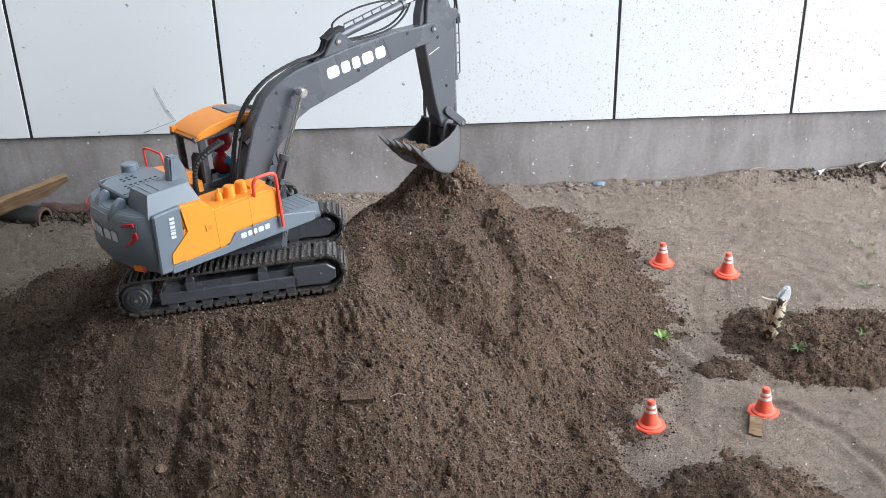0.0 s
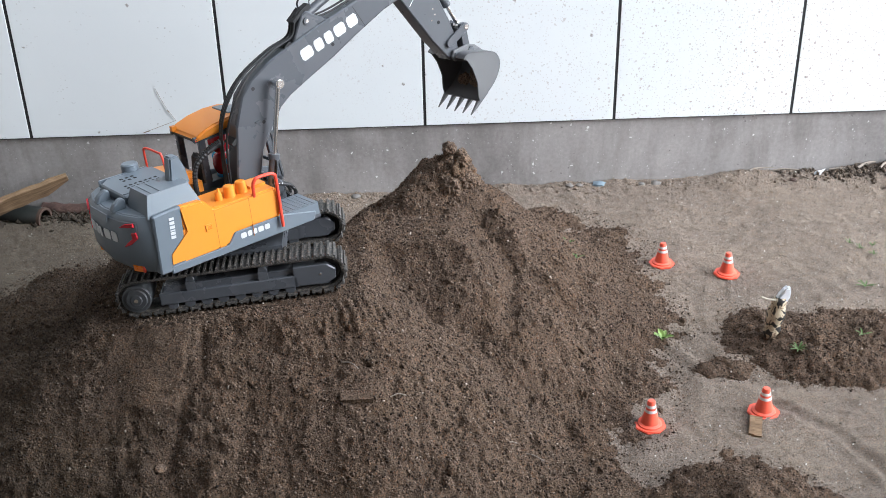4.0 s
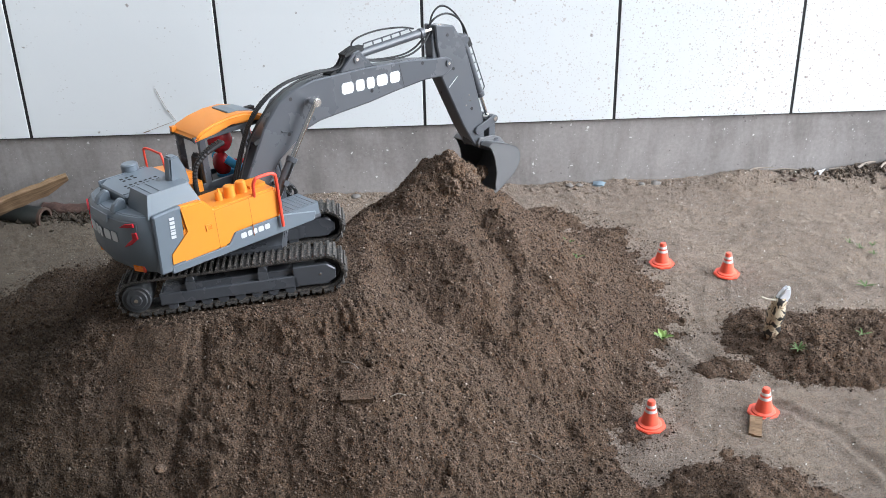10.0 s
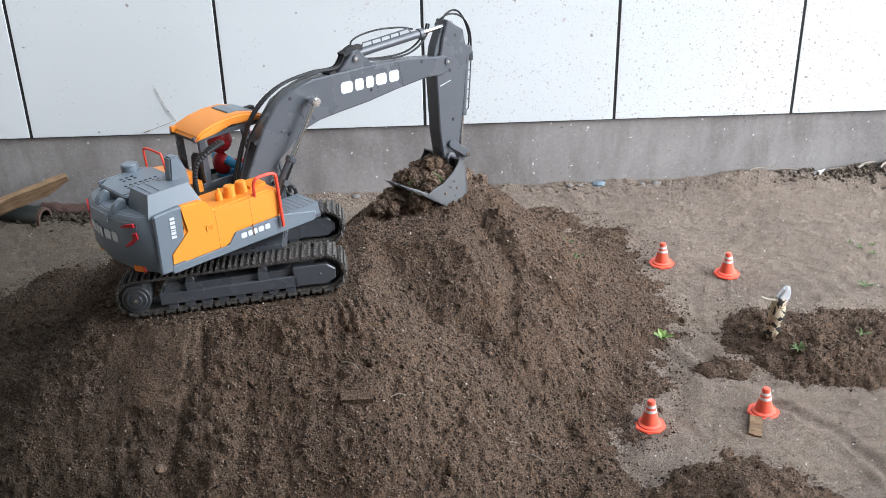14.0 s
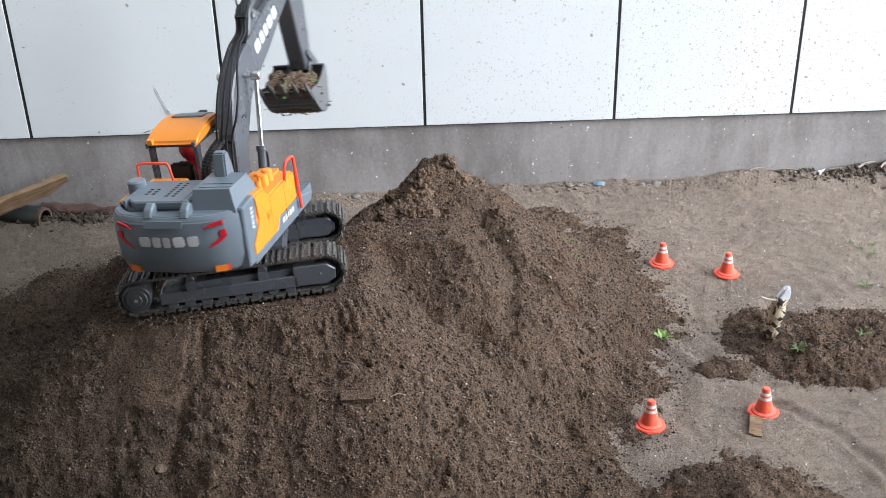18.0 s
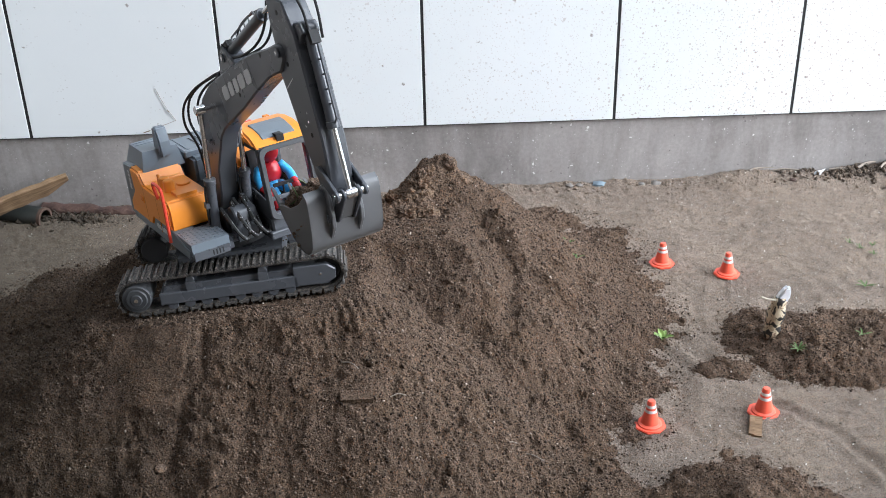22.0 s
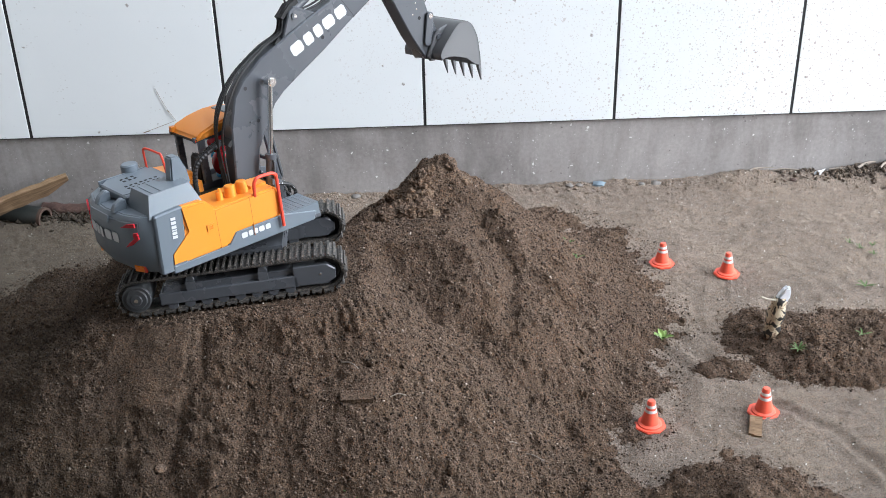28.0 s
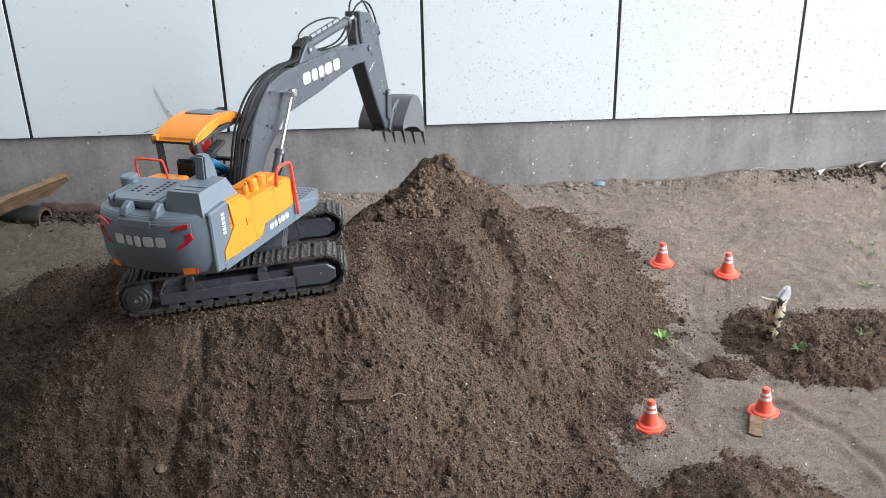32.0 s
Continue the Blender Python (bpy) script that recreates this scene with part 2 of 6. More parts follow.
def tube(pts, r, seg=8, bm=None, n=6, ridge=0.0):
    """A round tube along a smooth path; ridge gives a corrugated hose."""
    path = smooth_path(pts, n) if n > 1 else [Vector(p) for p in pts]
    b = bmesh.new()
    rings = []
    side = None
    for i, p in enumerate(path):
        d = (path[min(i + 1, len(path) - 1)] - path[max(i - 1, 0)]).normalized()
        if side is None:
            side = d.orthogonal().normalized()
        side = (side - d * side.dot(d)).normalized()
        up = d.cross(side)
        rr = r * (1 + ridge * (1 if i % 2 else -1))
        rings.append([b.verts.new(p + (side * math.cos(a) + up * math.sin(a)) * rr) for a in [2 * math.pi * k / seg for k in range(seg)]])
    for u, v in zip(rings, rings[1:]):
        for k in range(seg):
            b.faces.new((u[k], u[(k + 1) % seg], v[(k + 1) % seg], v[k]))
    b.faces.new(rings[0][::-1])
    b.faces.new(rings[-1])
    return join(bm, b)


def lathe(profile, seg=24, bm=None):
    """Turns (radius, height) pairs round z."""
    b = bmesh.new()
    rings = [[b.verts.new((r * math.cos(a), r * math.sin(a), z)) for a in [2 * math.pi * k / seg for k in range(seg)]] for r, z in profile]
    for u, v in zip(rings, rings[1:]):
        for k in range(seg):
            b.faces.new((u[k], u[(k + 1) % seg], v[(k + 1) % seg], v[k]))
    b.faces.new(rings[0][::-1])
    b.faces.new(rings[-1])
    return join(bm, b)


def thing(name, m, label, category, group="", kind=""):
    ob = new(name)
    ob.empty_display_size = 0.01
    ob.matrix_basis = m
    return tagged(ob, label, category, group, kind)


# ---- setting: wall and ground ----
WALL = pose(0, 1.570, 0, 0, 0, 4.294)
JOINTS = [-1.80, -1.505, -1.21, -0.912, -0.6165, -0.3237, -0.0237, 0.2725, 0.5573, 0.848, 1.14, 1.435, 1.73, 2.02]


def plinth_top(s):
    return 0.1135 - 0.018 * s


def build_wall():
    body = prism([(-1.8, -0.2), (2.02, -0.2), (2.02, plinth_top(2.02)), (-1.8, plinth_top(-1.8))], "y", 0.0, 0.12)
    wall = part("wall_north", body, M_CONCRETE, m=WALL)
    tagged(wall, "grey concrete plinth below white wall boards, splashed with dirt", "wall", kind="structure")
    back = prism([(-1.8, plinth_top(-1.8)), (2.02, plinth_top(2.02)), (2.02, 2.3), (-1.8, 2.3)], "y", -0.0044, 0.1)
    part("joint_backing", back, M_JOINT, wall, "black strip showing in the board joints")
    for a, b in zip(JOINTS, JOINTS[1:]):
        g = 0.0022
        bm = prism([(a + g, plinth_top(a) + 0.001), (b - g, plinth_top(b) + 0.001), (b - g, 2.3), (a + g, 2.3)], "y", -0.005, 0.0035, 0.0005)
        part("wall_board", bm, M_PAINT, wall)


build_wall()

# unseen walls added to block light from left and rear; sunny side stays open
M_TIMBER = plastic("grey stained timber", (0.20, 0.185, 0.17), 0.8, 0.3, (0.26, 0.235, 0.21))
south = part("shade_wall_south", box(-0.98, 2.32, -0.45, -0.30, -0.1, 4.2, 0.004), M_TIMBER)
tagged(south, "plain grey stained timber wall, unseen, added to hold light off the yard", "wall", kind="structure")
west = part("shade_wall_west", box(-0.98, -0.83, -0.299, 1.495, -0.1, 4.2, 0.004), M_TIMBER)
tagged(west, "plain grey stained timber wall, unseen, added to hold light off the yard", "wall", kind="structure")


def gradient_noise(x, y, seed):
    """Smooth noise of about -1 to 1 over arrays."""
    rnd = np.random.RandomState(seed)
    perm = rnd.permutation(512)
    ang = rnd.uniform(0, 2 * math.pi, 512)
    gx_, gy_ = np.cos(ang), np.sin(ang)
    xi, yi = np.floor(x).astype(int), np.floor(y).astype(int)
    xf, yf = x - xi, y - yi

    def corner(i, j):
        h = perm[(perm[(xi + i) % 512] + yi + j) % 512]
        return gx_[h] * (xf - i) + gy_[h] * (yf - j)
    u, v = xf ** 3 * (xf * (xf * 6 - 15) + 10), yf ** 3 * (yf * (yf * 6 - 15) + 10)
    lo, hi = corner(0, 0) * (1 - u) + corner(1, 0) * u, corner(0, 1) * (1 - u) + corner(1, 1) * u
    return 1.5 * (lo * (1 - v) + hi * v)


def fbm(x, y, s, octaves=4, seed=0, gain=0.52):
    out, amp = 0.0, 1.0
    for k in range(octaves):
        out = out + amp * gradient_noise(x * s + 17.3 * k, y * s - 9.1 * k, seed * 13 + k)
        s, amp = s * 2.07, amp * gain
    return out


def smoothstep(v, a, b):
    u = np.clip((v - a) / (b - a), 0, 1)
    return u * u * (3 - 2 * u)


def span(a, b, step):
    return [a + (b - a) * k / round((b - a) / step) for k in range(round((b - a) / step) + 1)]


def crumbled(z, xs, ys, count, r0, r1, power, lift, seed, weight=None):
    """Presses rounded, uneven clumps of loose soil into the height field z."""
    rnd = np.random.RandomState(seed)
    sx, sy = xs[1] - xs[0], ys[1] - ys[0]
    nx, ny = len(xs), len(ys)
    base = z.copy()
    out = z.copy()
    for _ in range(count):
        i, j = rnd.randint(0, nx), rnd.randint(0, ny)
        r = r0 + (r1 - r0) * rnd.rand() ** power
        if base[j, i] < -0.01 or (weight is not None and rnd.rand() > weight[j, i]):
            continue
        n = int(r / sx) + 1
        i0, i1, j0, j1 = max(i - n, 0), min(i + n + 1, nx), max(j - n, 0), min(j + n + 1, ny)
        dx, dy = np.meshgrid((np.arange(i0, i1) - i) * sx, (np.arange(j0, j1) - j) * sy)
        a = np.arctan2(dy, dx)
        p1, p2 = rnd.uniform(0, 6.28, 2)
        d = np.hypot(dx, dy) / (r * (0.84 + 0.18 * np.sin(2 * a + p1) + 0.12 * np.sin(3 * a + p2)))
        top = base[j, i] + r * lift * np.sqrt(np.clip(1 - d * d, 0, 1)) + 0.55 * (base[j0:j1, i0:i1] - base[j, i])
        blk = out[j0:j1, i0:i1]
        out[j0:j1, i0:i1] = np.where(d < 1, np.maximum(blk, top), blk)
    return out


class Field:
    """A height field over an even grid, with lookup between its points."""

    def __init__(self, xs, ys, z):
        self.xs, self.ys, self.z = xs, ys, z

    def at(self, x, y):
        u = (x - self.xs[0]) / (self.xs[1] - self.xs[0])
        v = (y - self.ys[0]) / (self.ys[1] - self.ys[0])
        if not (0 <= u < len(self.xs) - 1 and 0 <= v < len(self.ys) - 1):
            return -0.1
        i, j = int(u), int(v)
        u, v, z = u - i, v - j, self.z
        return float((z[j, i] * (1 - u) + z[j, i + 1] * u) * (1 - v) + (z[j + 1, i] * (1 - u) + z[j + 1, i + 1] * u) * v)


def sheet(name, xs, ys, z, keep, material, label, category, kind):
    """A height field over the grid xs, ys; faces none of whose corners is kept are left out."""
    nx = len(xs)
    gx_, gy_ = np.meshgrid(xs, ys)
    idx = np.arange(z.size).reshape(z.shape)
    quads = np.stack([idx[:-1, :-1], idx[:-1, 1:], idx[1:, 1:], idx[1:, :-1]], -1).reshape(-1, 4)
    if keep is not None:
        quads = quads[keep.ravel()[quads].any(axis=1)]
    used, inv = np.unique(quads, return_inverse=True)
    co = np.stack([gx_.ravel()[used], gy_.ravel()[used], z.ravel()[used]], -1)
    quads = inv.reshape(-1, 4)
    me = bpy.data.meshes.new(name)
    me.vertices.add(len(co))
    me.vertices.foreach_set("co", co.astype(np.float32).ravel())
    me.loops.add(quads.size)
    me.loops.foreach_set("vertex_index", quads.astype(np.int32).ravel())
    me.polygons.add(len(quads))
    me.polygons.foreach_set("loop_start", np.arange(0, quads.size, 4, dtype=np.int32))
    me.update(calc_edges=True)
    me.polygons.foreach_set("use_smooth", [True] * len(me.polygons))
    me.materials.append(material)
    return tagged(new(name, me), label, category, kind=kind)


# wheel ruts drawn through the sand: course, half width, depth
RUTS = [([(0.365, 0.975), (0.385, 0.945), (0.415, 0.915), (0.437, 0.864), (0.45, 0.80)], 0.006, 0.0024), ([(0.275, 1.12), (0.262, 1.06), (0.268, 1.00), (0.253, 0.96), (0.20, 0.915), (0.13, 0.865)], 0.013, 0.0026),
        ([(0.325, 1.222), (0.31, 1.16), (0.335, 1.12), (0.39, 1.17), (0.47, 1.20)], 0.010, 0.0016), ([(0.36, 1.01), (0.33, 1.04), (0.30, 1.10), (0.31, 1.15)], 0.012, 0.0022),
        ([(0.325, 1.06), (0.30, 1.075), (0.285, 1.12), (0.30, 1.17)], 0.008, 0.0026)]


def rut_distance(x, y, course):
    d = np.full_like(x, 9.0)
    for a, b in zip(course, course[1:]):
        dx, dy = b[0] - a[0], b[1] - a[1]
        u = np.clip(((x - a[0]) * dx + (y - a[1]) * dy) / (dx * dx + dy * dy), 0, 1)
        d = np.minimum(d, np.hypot(x - a[0] - u * dx, y - a[1] - u * dy))
    return d


def ground_relief(x, y):
    s = 0.0749 * x + 1.570 - y
    bank = np.where(s > -0.2, 0.007 * np.exp(-(s / 0.05) ** 2) * (0.6 + fbm(x, x * 0, 9, 3, 3)), 0)
    # curved tread print between the far cones
    d = np.hypot(x - 0.350, (y - 1.265) * 1.15)
    inside = (x > 0.29) & (x < 0.40) & (y > 1.17) & (y < 1.27) & (d > 0.030) & (d < 0.085)
    z = np.where(inside & (np.sin(d * 520 + 3.5 * np.abs(x - 0.345) / 0.03) > 0), -0.0016, 0.0)
    # comb of bucket tooth marks beside the near cone
    comb = (np.abs(np.sin((x - 0.2165) * math.pi / 0.0105)) < 0.35) & (x > 0.214) & (x < 0.262) & (y > 0.965) & (y < 0.985)
    z = z + np.where(comb, -0.002, 0.0)
    for course, wd, dp in RUTS:
        d = rut_distance(x, y, course)
        z = z - dp * np.exp(-(d / wd) ** 2) + 0.55 * dp * np.exp(-((d - 1.9 * wd) / (0.7 * wd)) ** 2)
    near = (np.abs(x) < 1.5) & (y > 0) & (y < 2)
    z = z + 0.0040 * fbm(x, y, 5, 4, 1) + 0.0016 * fbm(x, y, 45, 3, 5) + 0.0010 * fbm(x, y, 160, 2, 2)
    return np.where(near, z + bank, 0.0)


FAR = [0.4, 1.2, 3, 8, 20, 60, 200]
gx = [-1.2 - f for f in FAR[::-1]] + span(-1.2, -0.74, 0.02) + span(-0.736, 0.80, 0.0034) + span(0.81, 1.2, 0.02) + [1.2 + f for f in FAR]
gy = [0.5 - f for f in FAR[::-1]] + span(0.5, 0.70, 0.02) + span(0.7034, 1.66, 0.0034) + [1.7 + f for f in FAR]
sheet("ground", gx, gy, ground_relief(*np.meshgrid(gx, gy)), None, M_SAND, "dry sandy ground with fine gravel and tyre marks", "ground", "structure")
fx, fy = span(-1.0, 1.0, 0.003), span(0.5, 1.7, 0.003)
GROUND = Field(fx, fy, ground_relief(*np.meshgrid(fx, fy)))


def ground_height(x, y):
    return GROUND.at(x, y) if abs(x) < 0.99 and 0.51 < y < 1.69 else 0.0


# crest of the heap: x, y, height, slope
CREST = [(0.000, 1.260, 0.194, 0.92), (-0.030, 1.240, 0.163, 0.90), (0.034, 1.245, 0.164, 0.80), (0.068, 1.205, 0.146, 0.74), (0.090, 1.165, 0.131, 0.80), (0.112, 1.115, 0.102, 0.82),
         (-0.085, 1.12, 0.145, 0.72), (0.010, 1.125, 0.146, 0.70), (0.046, 1.125, 0.137, 0.70), (0.085, 1.03, 0.074, 0.72), (0.178, 1.15, 0.066, 0.66),
         (-0.415, 0.985, 0.110, 0.62), (-0.465, 0.975, 0.088, 0.58), (-0.52, 0.965, 0.062, 0.55), (-0.59, 0.95, 0.035, 0.5)]
# low spreads of loose soil round the heap: x, y, reach in x and y, thickness
SPREAD = [(-0.46, 1.19, 0.15, 0.155, 0.018), (0.205, 1.345, 0.085, 0.09, 0.010), (0.15, 1.45, 0.075, 0.05, 0.010), (-0.25, 1.30, 0.22, 0.14, 0.012),
          (-0.42, 0.72, 0.35, 0.20, 0.014), (0.325, 1.045, 0.035, 0.018, 0.005), (0.12, 0.925, 0.09, 0.07, 0.008), (0.185, 1.02, 0.075, 0.08, 0.009), (0.225, 1.20, 0.07, 0.09, 0.008), (0.12, 0.835, 0.085, 0.055, 0.008), (-0.5, 0.88, 0.2, 0.12, 0.012)]
PX, PY, PZ = -0.226, 1.0574, 0.1345


def platform(x, y):
    """Height of the trodden top on which the machine stands."""
    return PZ + 0.0780 * (x - PX) - 0.0645 * (y - PY)


def heap_form(x, y):
    hs = [ch - sl * np.hypot(x - cx, y - cy) for cx, cy, ch, sl in CREST]
    px, py = np.clip(x, -0.37, -0.085), np.clip(y, 0.945, 1.17)
    hs.append(platform(px, py) - 0.70 * np.hypot(x - px, y - py))
    px, py = np.clip(x, -0.10, 0.012), np.clip(y, 1.10, 1.205)
    hs.append(platform(px, py) + 0.001 - 0.70 * np.hypot(x - px, y - py))
    for cx, cy, rx, ry, th in SPREAD:
        hs.append(np.maximum(th * 1.6 * (1 - ((x - cx) / rx) ** 2 - ((y - cy) / ry) ** 2), -0.1))
    top = np.max(hs, axis=0)
    k = 0.005
    return top + k * np.log(sum(np.exp((h - top) / k) for h in hs)) - 0.004


def heap_relief(xs, ys):
    x, y = np.meshgrid(xs, ys)
    wx, wy = x + 0.010 * fbm(x, y, 16, 2, 21), y + 0.010 * fbm(x, y, 16, 2, 22)
    h = heap_form(wx, wy)
    trod = smoothstep(x, -0.385, -0.36) * np.where(y > 1.09, smoothstep(-x, -0.03, 0.02), smoothstep(-x, 0.04, 0.07)) * smoothstep(y, 0.935, 0.96) * smoothstep(-y, -1.215, -1.195)
    # patch pressed flat with a shovel, its edges cut
    cut = 0.006 * fbm(x, y, 30, 2, 41)
    patch = smoothstep(x + cut, -0.362, -0.335) * smoothstep(-x + cut, 0.2575, 0.2615) * smoothstep(y + cut, 0.866, 0.870) * smoothstep(-y, -0.962, -0.925)
    calm = 1 - 0.75 * np.clip(trod, 0, 1)
    soft = (0.45 + 0.75 * smoothstep(fbm(x, y, 9, 2, 31), -0.4, 0.5)) * calm
    z = h + (0.0038 * fbm(x, y, 11, 3, 4) + 0.0022 * fbm(x, y, 45, 3, 6)) * calm * (1 - 0.8 * patch)
    # runs of sliding crumbs down the far flank
    a, d = np.arctan2(y - 1.2, x - 0.02), np.hypot(x - 0.02, y - 1.2)
    flank = smoothstep(x, 0.06, 0.14) * smoothstep(d, 0.03, 0.10)
    z = z + flank * (0.0036 * fbm(a * 1.0, d * 0.5, 9, 3, 7) + 0.0018 * fbm(a, d * 0.4, 26, 2, 8))
    # gullies left by the shovel below the pressed patch
    for course, wd, dp in (([(-0.250, 0.94), (-0.245, 0.90), (-0.262, 0.864), (-0.30, 0.852), (-0.36, 0.850)], 0.0055, 0.007), ([(-0.258, 0.862), (-0.268, 0.825), (-0.245, 0.79), (-0.215, 0.755)], 0.008, 0.007),
                           ([(-0.31, 0.86), (-0.318, 0.81), (-0.30, 0.77)], 0.006, 0.004), ([(0.066, 1.135), (0.078, 1.10), (0.074, 1.05)], 0.012, 0.011), ([(-0.12, 1.18), (-0.05, 1.195), (0.005, 1.19)], 0.010, 0.006), ([(-0.02, 1.02), (0.02, 1.01), (0.05, 1.0)], 0.008, 0.004)):
        g = rut_distance(x + cut, y, course)
        z = z - dp * np.exp(-(g / wd) ** 2)
    z = z + 0.007 * patch
    weight = soft * (1 - 0.93 * patch) * (1 - 0.6 * flank)
    z = crumbled(z, xs, ys, 900, 0.006, 0.013, 2.0, 0.34, 51, weight * 0.8)
    z = crumbled(z, xs, ys, 9000, 0.0035, 0.0075, 1.6, 0.46, 52, weight)
    z = crumbled(z, xs, ys, 26000, 0.0022, 0.0042, 1.4, 0.55, 53, weight * 0.9)
    # prints of the track shoes before the near track
    band = smoothstep(x, -0.125, -0.115) * smoothstep(-x, 0.035, 0.06) * smoothstep(y, 0.925, 0.94) * smoothstep(-y, -0.985, -0.97)
    z = z - 0.0022 * band * smoothstep(np.sin((x + 0.35 * y) * 2 * math.pi / 0.0105), -0.2, 0.5)
    return z + 0.0011 * fbm(x, y, 210, 2, 9) * (0.4 + 0.6 * calm)


hx, hy = span(-0.70, 0.42, 0.002), span(0.62, 1.56, 0.002)
HEAP = Field(hx, hy, heap_relief(hx, hy))
HEAP_FORM = Field(hx, hy, heap_form(*np.meshgrid(hx, hy)))


def heap_height(x, y):
    return HEAP_FORM.at(x, y)


def heap_surface(x, y):
    return HEAP.at(x, y)


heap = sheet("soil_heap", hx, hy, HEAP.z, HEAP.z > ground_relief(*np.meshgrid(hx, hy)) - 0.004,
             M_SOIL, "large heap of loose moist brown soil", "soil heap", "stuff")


def berm_relief(xs, ys):
    """Low bank of dug soil beside the cones."""
    x, y = np.meshgrid(xs, ys)
    w = 0.010 * fbm(x, y, 20, 3, 61)
    d = np.minimum(1.0 - ((y + w - (1.085 - 0.03 * (x - 0.45))) / 0.082) ** 2, (x + w - 0.352 - 0.75 * np.maximum(1.085 - y, 0)) / 0.055)
    z = 0.020 * np.minimum(d, 1.0) + 0.0055 * fbm(x, y, 22, 3, 62) + 0.0018 * fbm(x, y, 90, 3, 63)
    z = crumbled(z, xs, ys, 1500, 0.0035, 0.009, 1.8, 0.42, 64)
    return crumbled(z, xs, ys, 6000, 0.0022, 0.004, 1.4, 0.55, 65)


bx, by = span(0.30, 0.95, 0.0025), span(0.96, 1.22, 0.0025)
BERM = Field(bx, by, berm_relief(bx, by))


def berm_surface(x, y):
    return BERM.at(x, y)


sheet("soil_bank", bx, by, BERM.z, BERM.z > ground_relief(*np.meshgrid(bx, by)) - 0.003, M_SOIL, "low bank of dug dark soil", "soil bank", "stuff")


def small_heap_relief(xs, ys):
    x, y = np.meshgrid(xs, ys)
    z = np.maximum(0.034 - 0.42 * np.hypot((x - 0.285) * 0.95, y - 0.795), 0.006 - 0.20 * np.hypot((x - 0.225) * 0.6, y - 0.79))
    z = z + 0.006 * fbm(x, y, 24, 3, 71) + 0.002 * fbm(x, y, 80, 3, 72)
    z = crumbled(z, xs, ys, 500, 0.0035, 0.009, 1.8, 0.42, 74)
    return crumbled(z, xs, ys, 2500, 0.0022, 0.004, 1.4, 0.55, 75)


sx_, sy_ = span(0.08, 0.42, 0.0025), span(0.62, 0.93, 0.0025)
SMALL = Field(sx_, sy_, small_heap_relief(sx_, sy_))


def small_heap_surface(x, y):
    return SMALL.at(x, y)


sheet("small_soil_heap", sx_, sy_, SMALL.z, SMALL.z > ground_relief(*np.meshgrid(sx_, sy_)) - 0.003, M_SOIL, "small heap of dark crumbly soil", "soil heap", "stuff")


# ---- excavator ----
EXC = pose(-0.226, 1.0574, 0.1382, -3.2635, -4.4585, 5.4627)
excavator = thing("toy_excavator", EXC, "yellow and grey toy tracked excavator standing on a soil heap", "toy excavator")
YC = -0.0012
FOOT = (0.0089, 0.0777)
LB, LA = 0.3143, 0.1205
LINK_A = (0.1029, 0.0028)
LINK_R1, LINK_R2 = 0.0300, 0.0283
BL = (-0.0020, 0.0226)
CYL_BASE = (0.035, 0.068)
CYL_BOOM = (0.1232, 0.0608)
ACYL_BOOM, ACYL_ARM = (0.2035, 0.0705), (-0.0418, 0.0108)
BCYL_ARM = (-0.0074, 0.0417)


def stadium(r, half, zc, n=14):
    pts = []
    for k in range(n + 1):
        a = -math.pi / 2 + math.pi * k / n
        pts.append((half + r * math.cos(a), zc + r * math.sin(a)))
    for k in range(n + 1):
        a = math.pi / 2 + math.pi * k / n
        pts.append((-half + r * math.cos(a), zc + r * math.sin(a)))
    return pts


def ring_prism(outer, inner, y0, y1):
    """A closed band between two outlines of equal length in x and z."""
    bm = bmesh.new()
    n = len(outer)
    vs = [[bm.verts.new((p[0], y, p[1])) for p in o] for o, y in ((outer, y0), (outer, y1), (inner, y1), (inner, y0))]
    for i in range(n):
        j = (i + 1) % n
        for k in range(4):
            a, b = vs[k], vs[(k + 1) % 4]
            bm.faces.new((a[i], a[j], b[j], b[i]))
    bmesh.ops.recalc_face_normals(bm, faces=bm.faces)
    return bm


HALF, ZC, TR = 0.0985, 0.0185, 0.0185


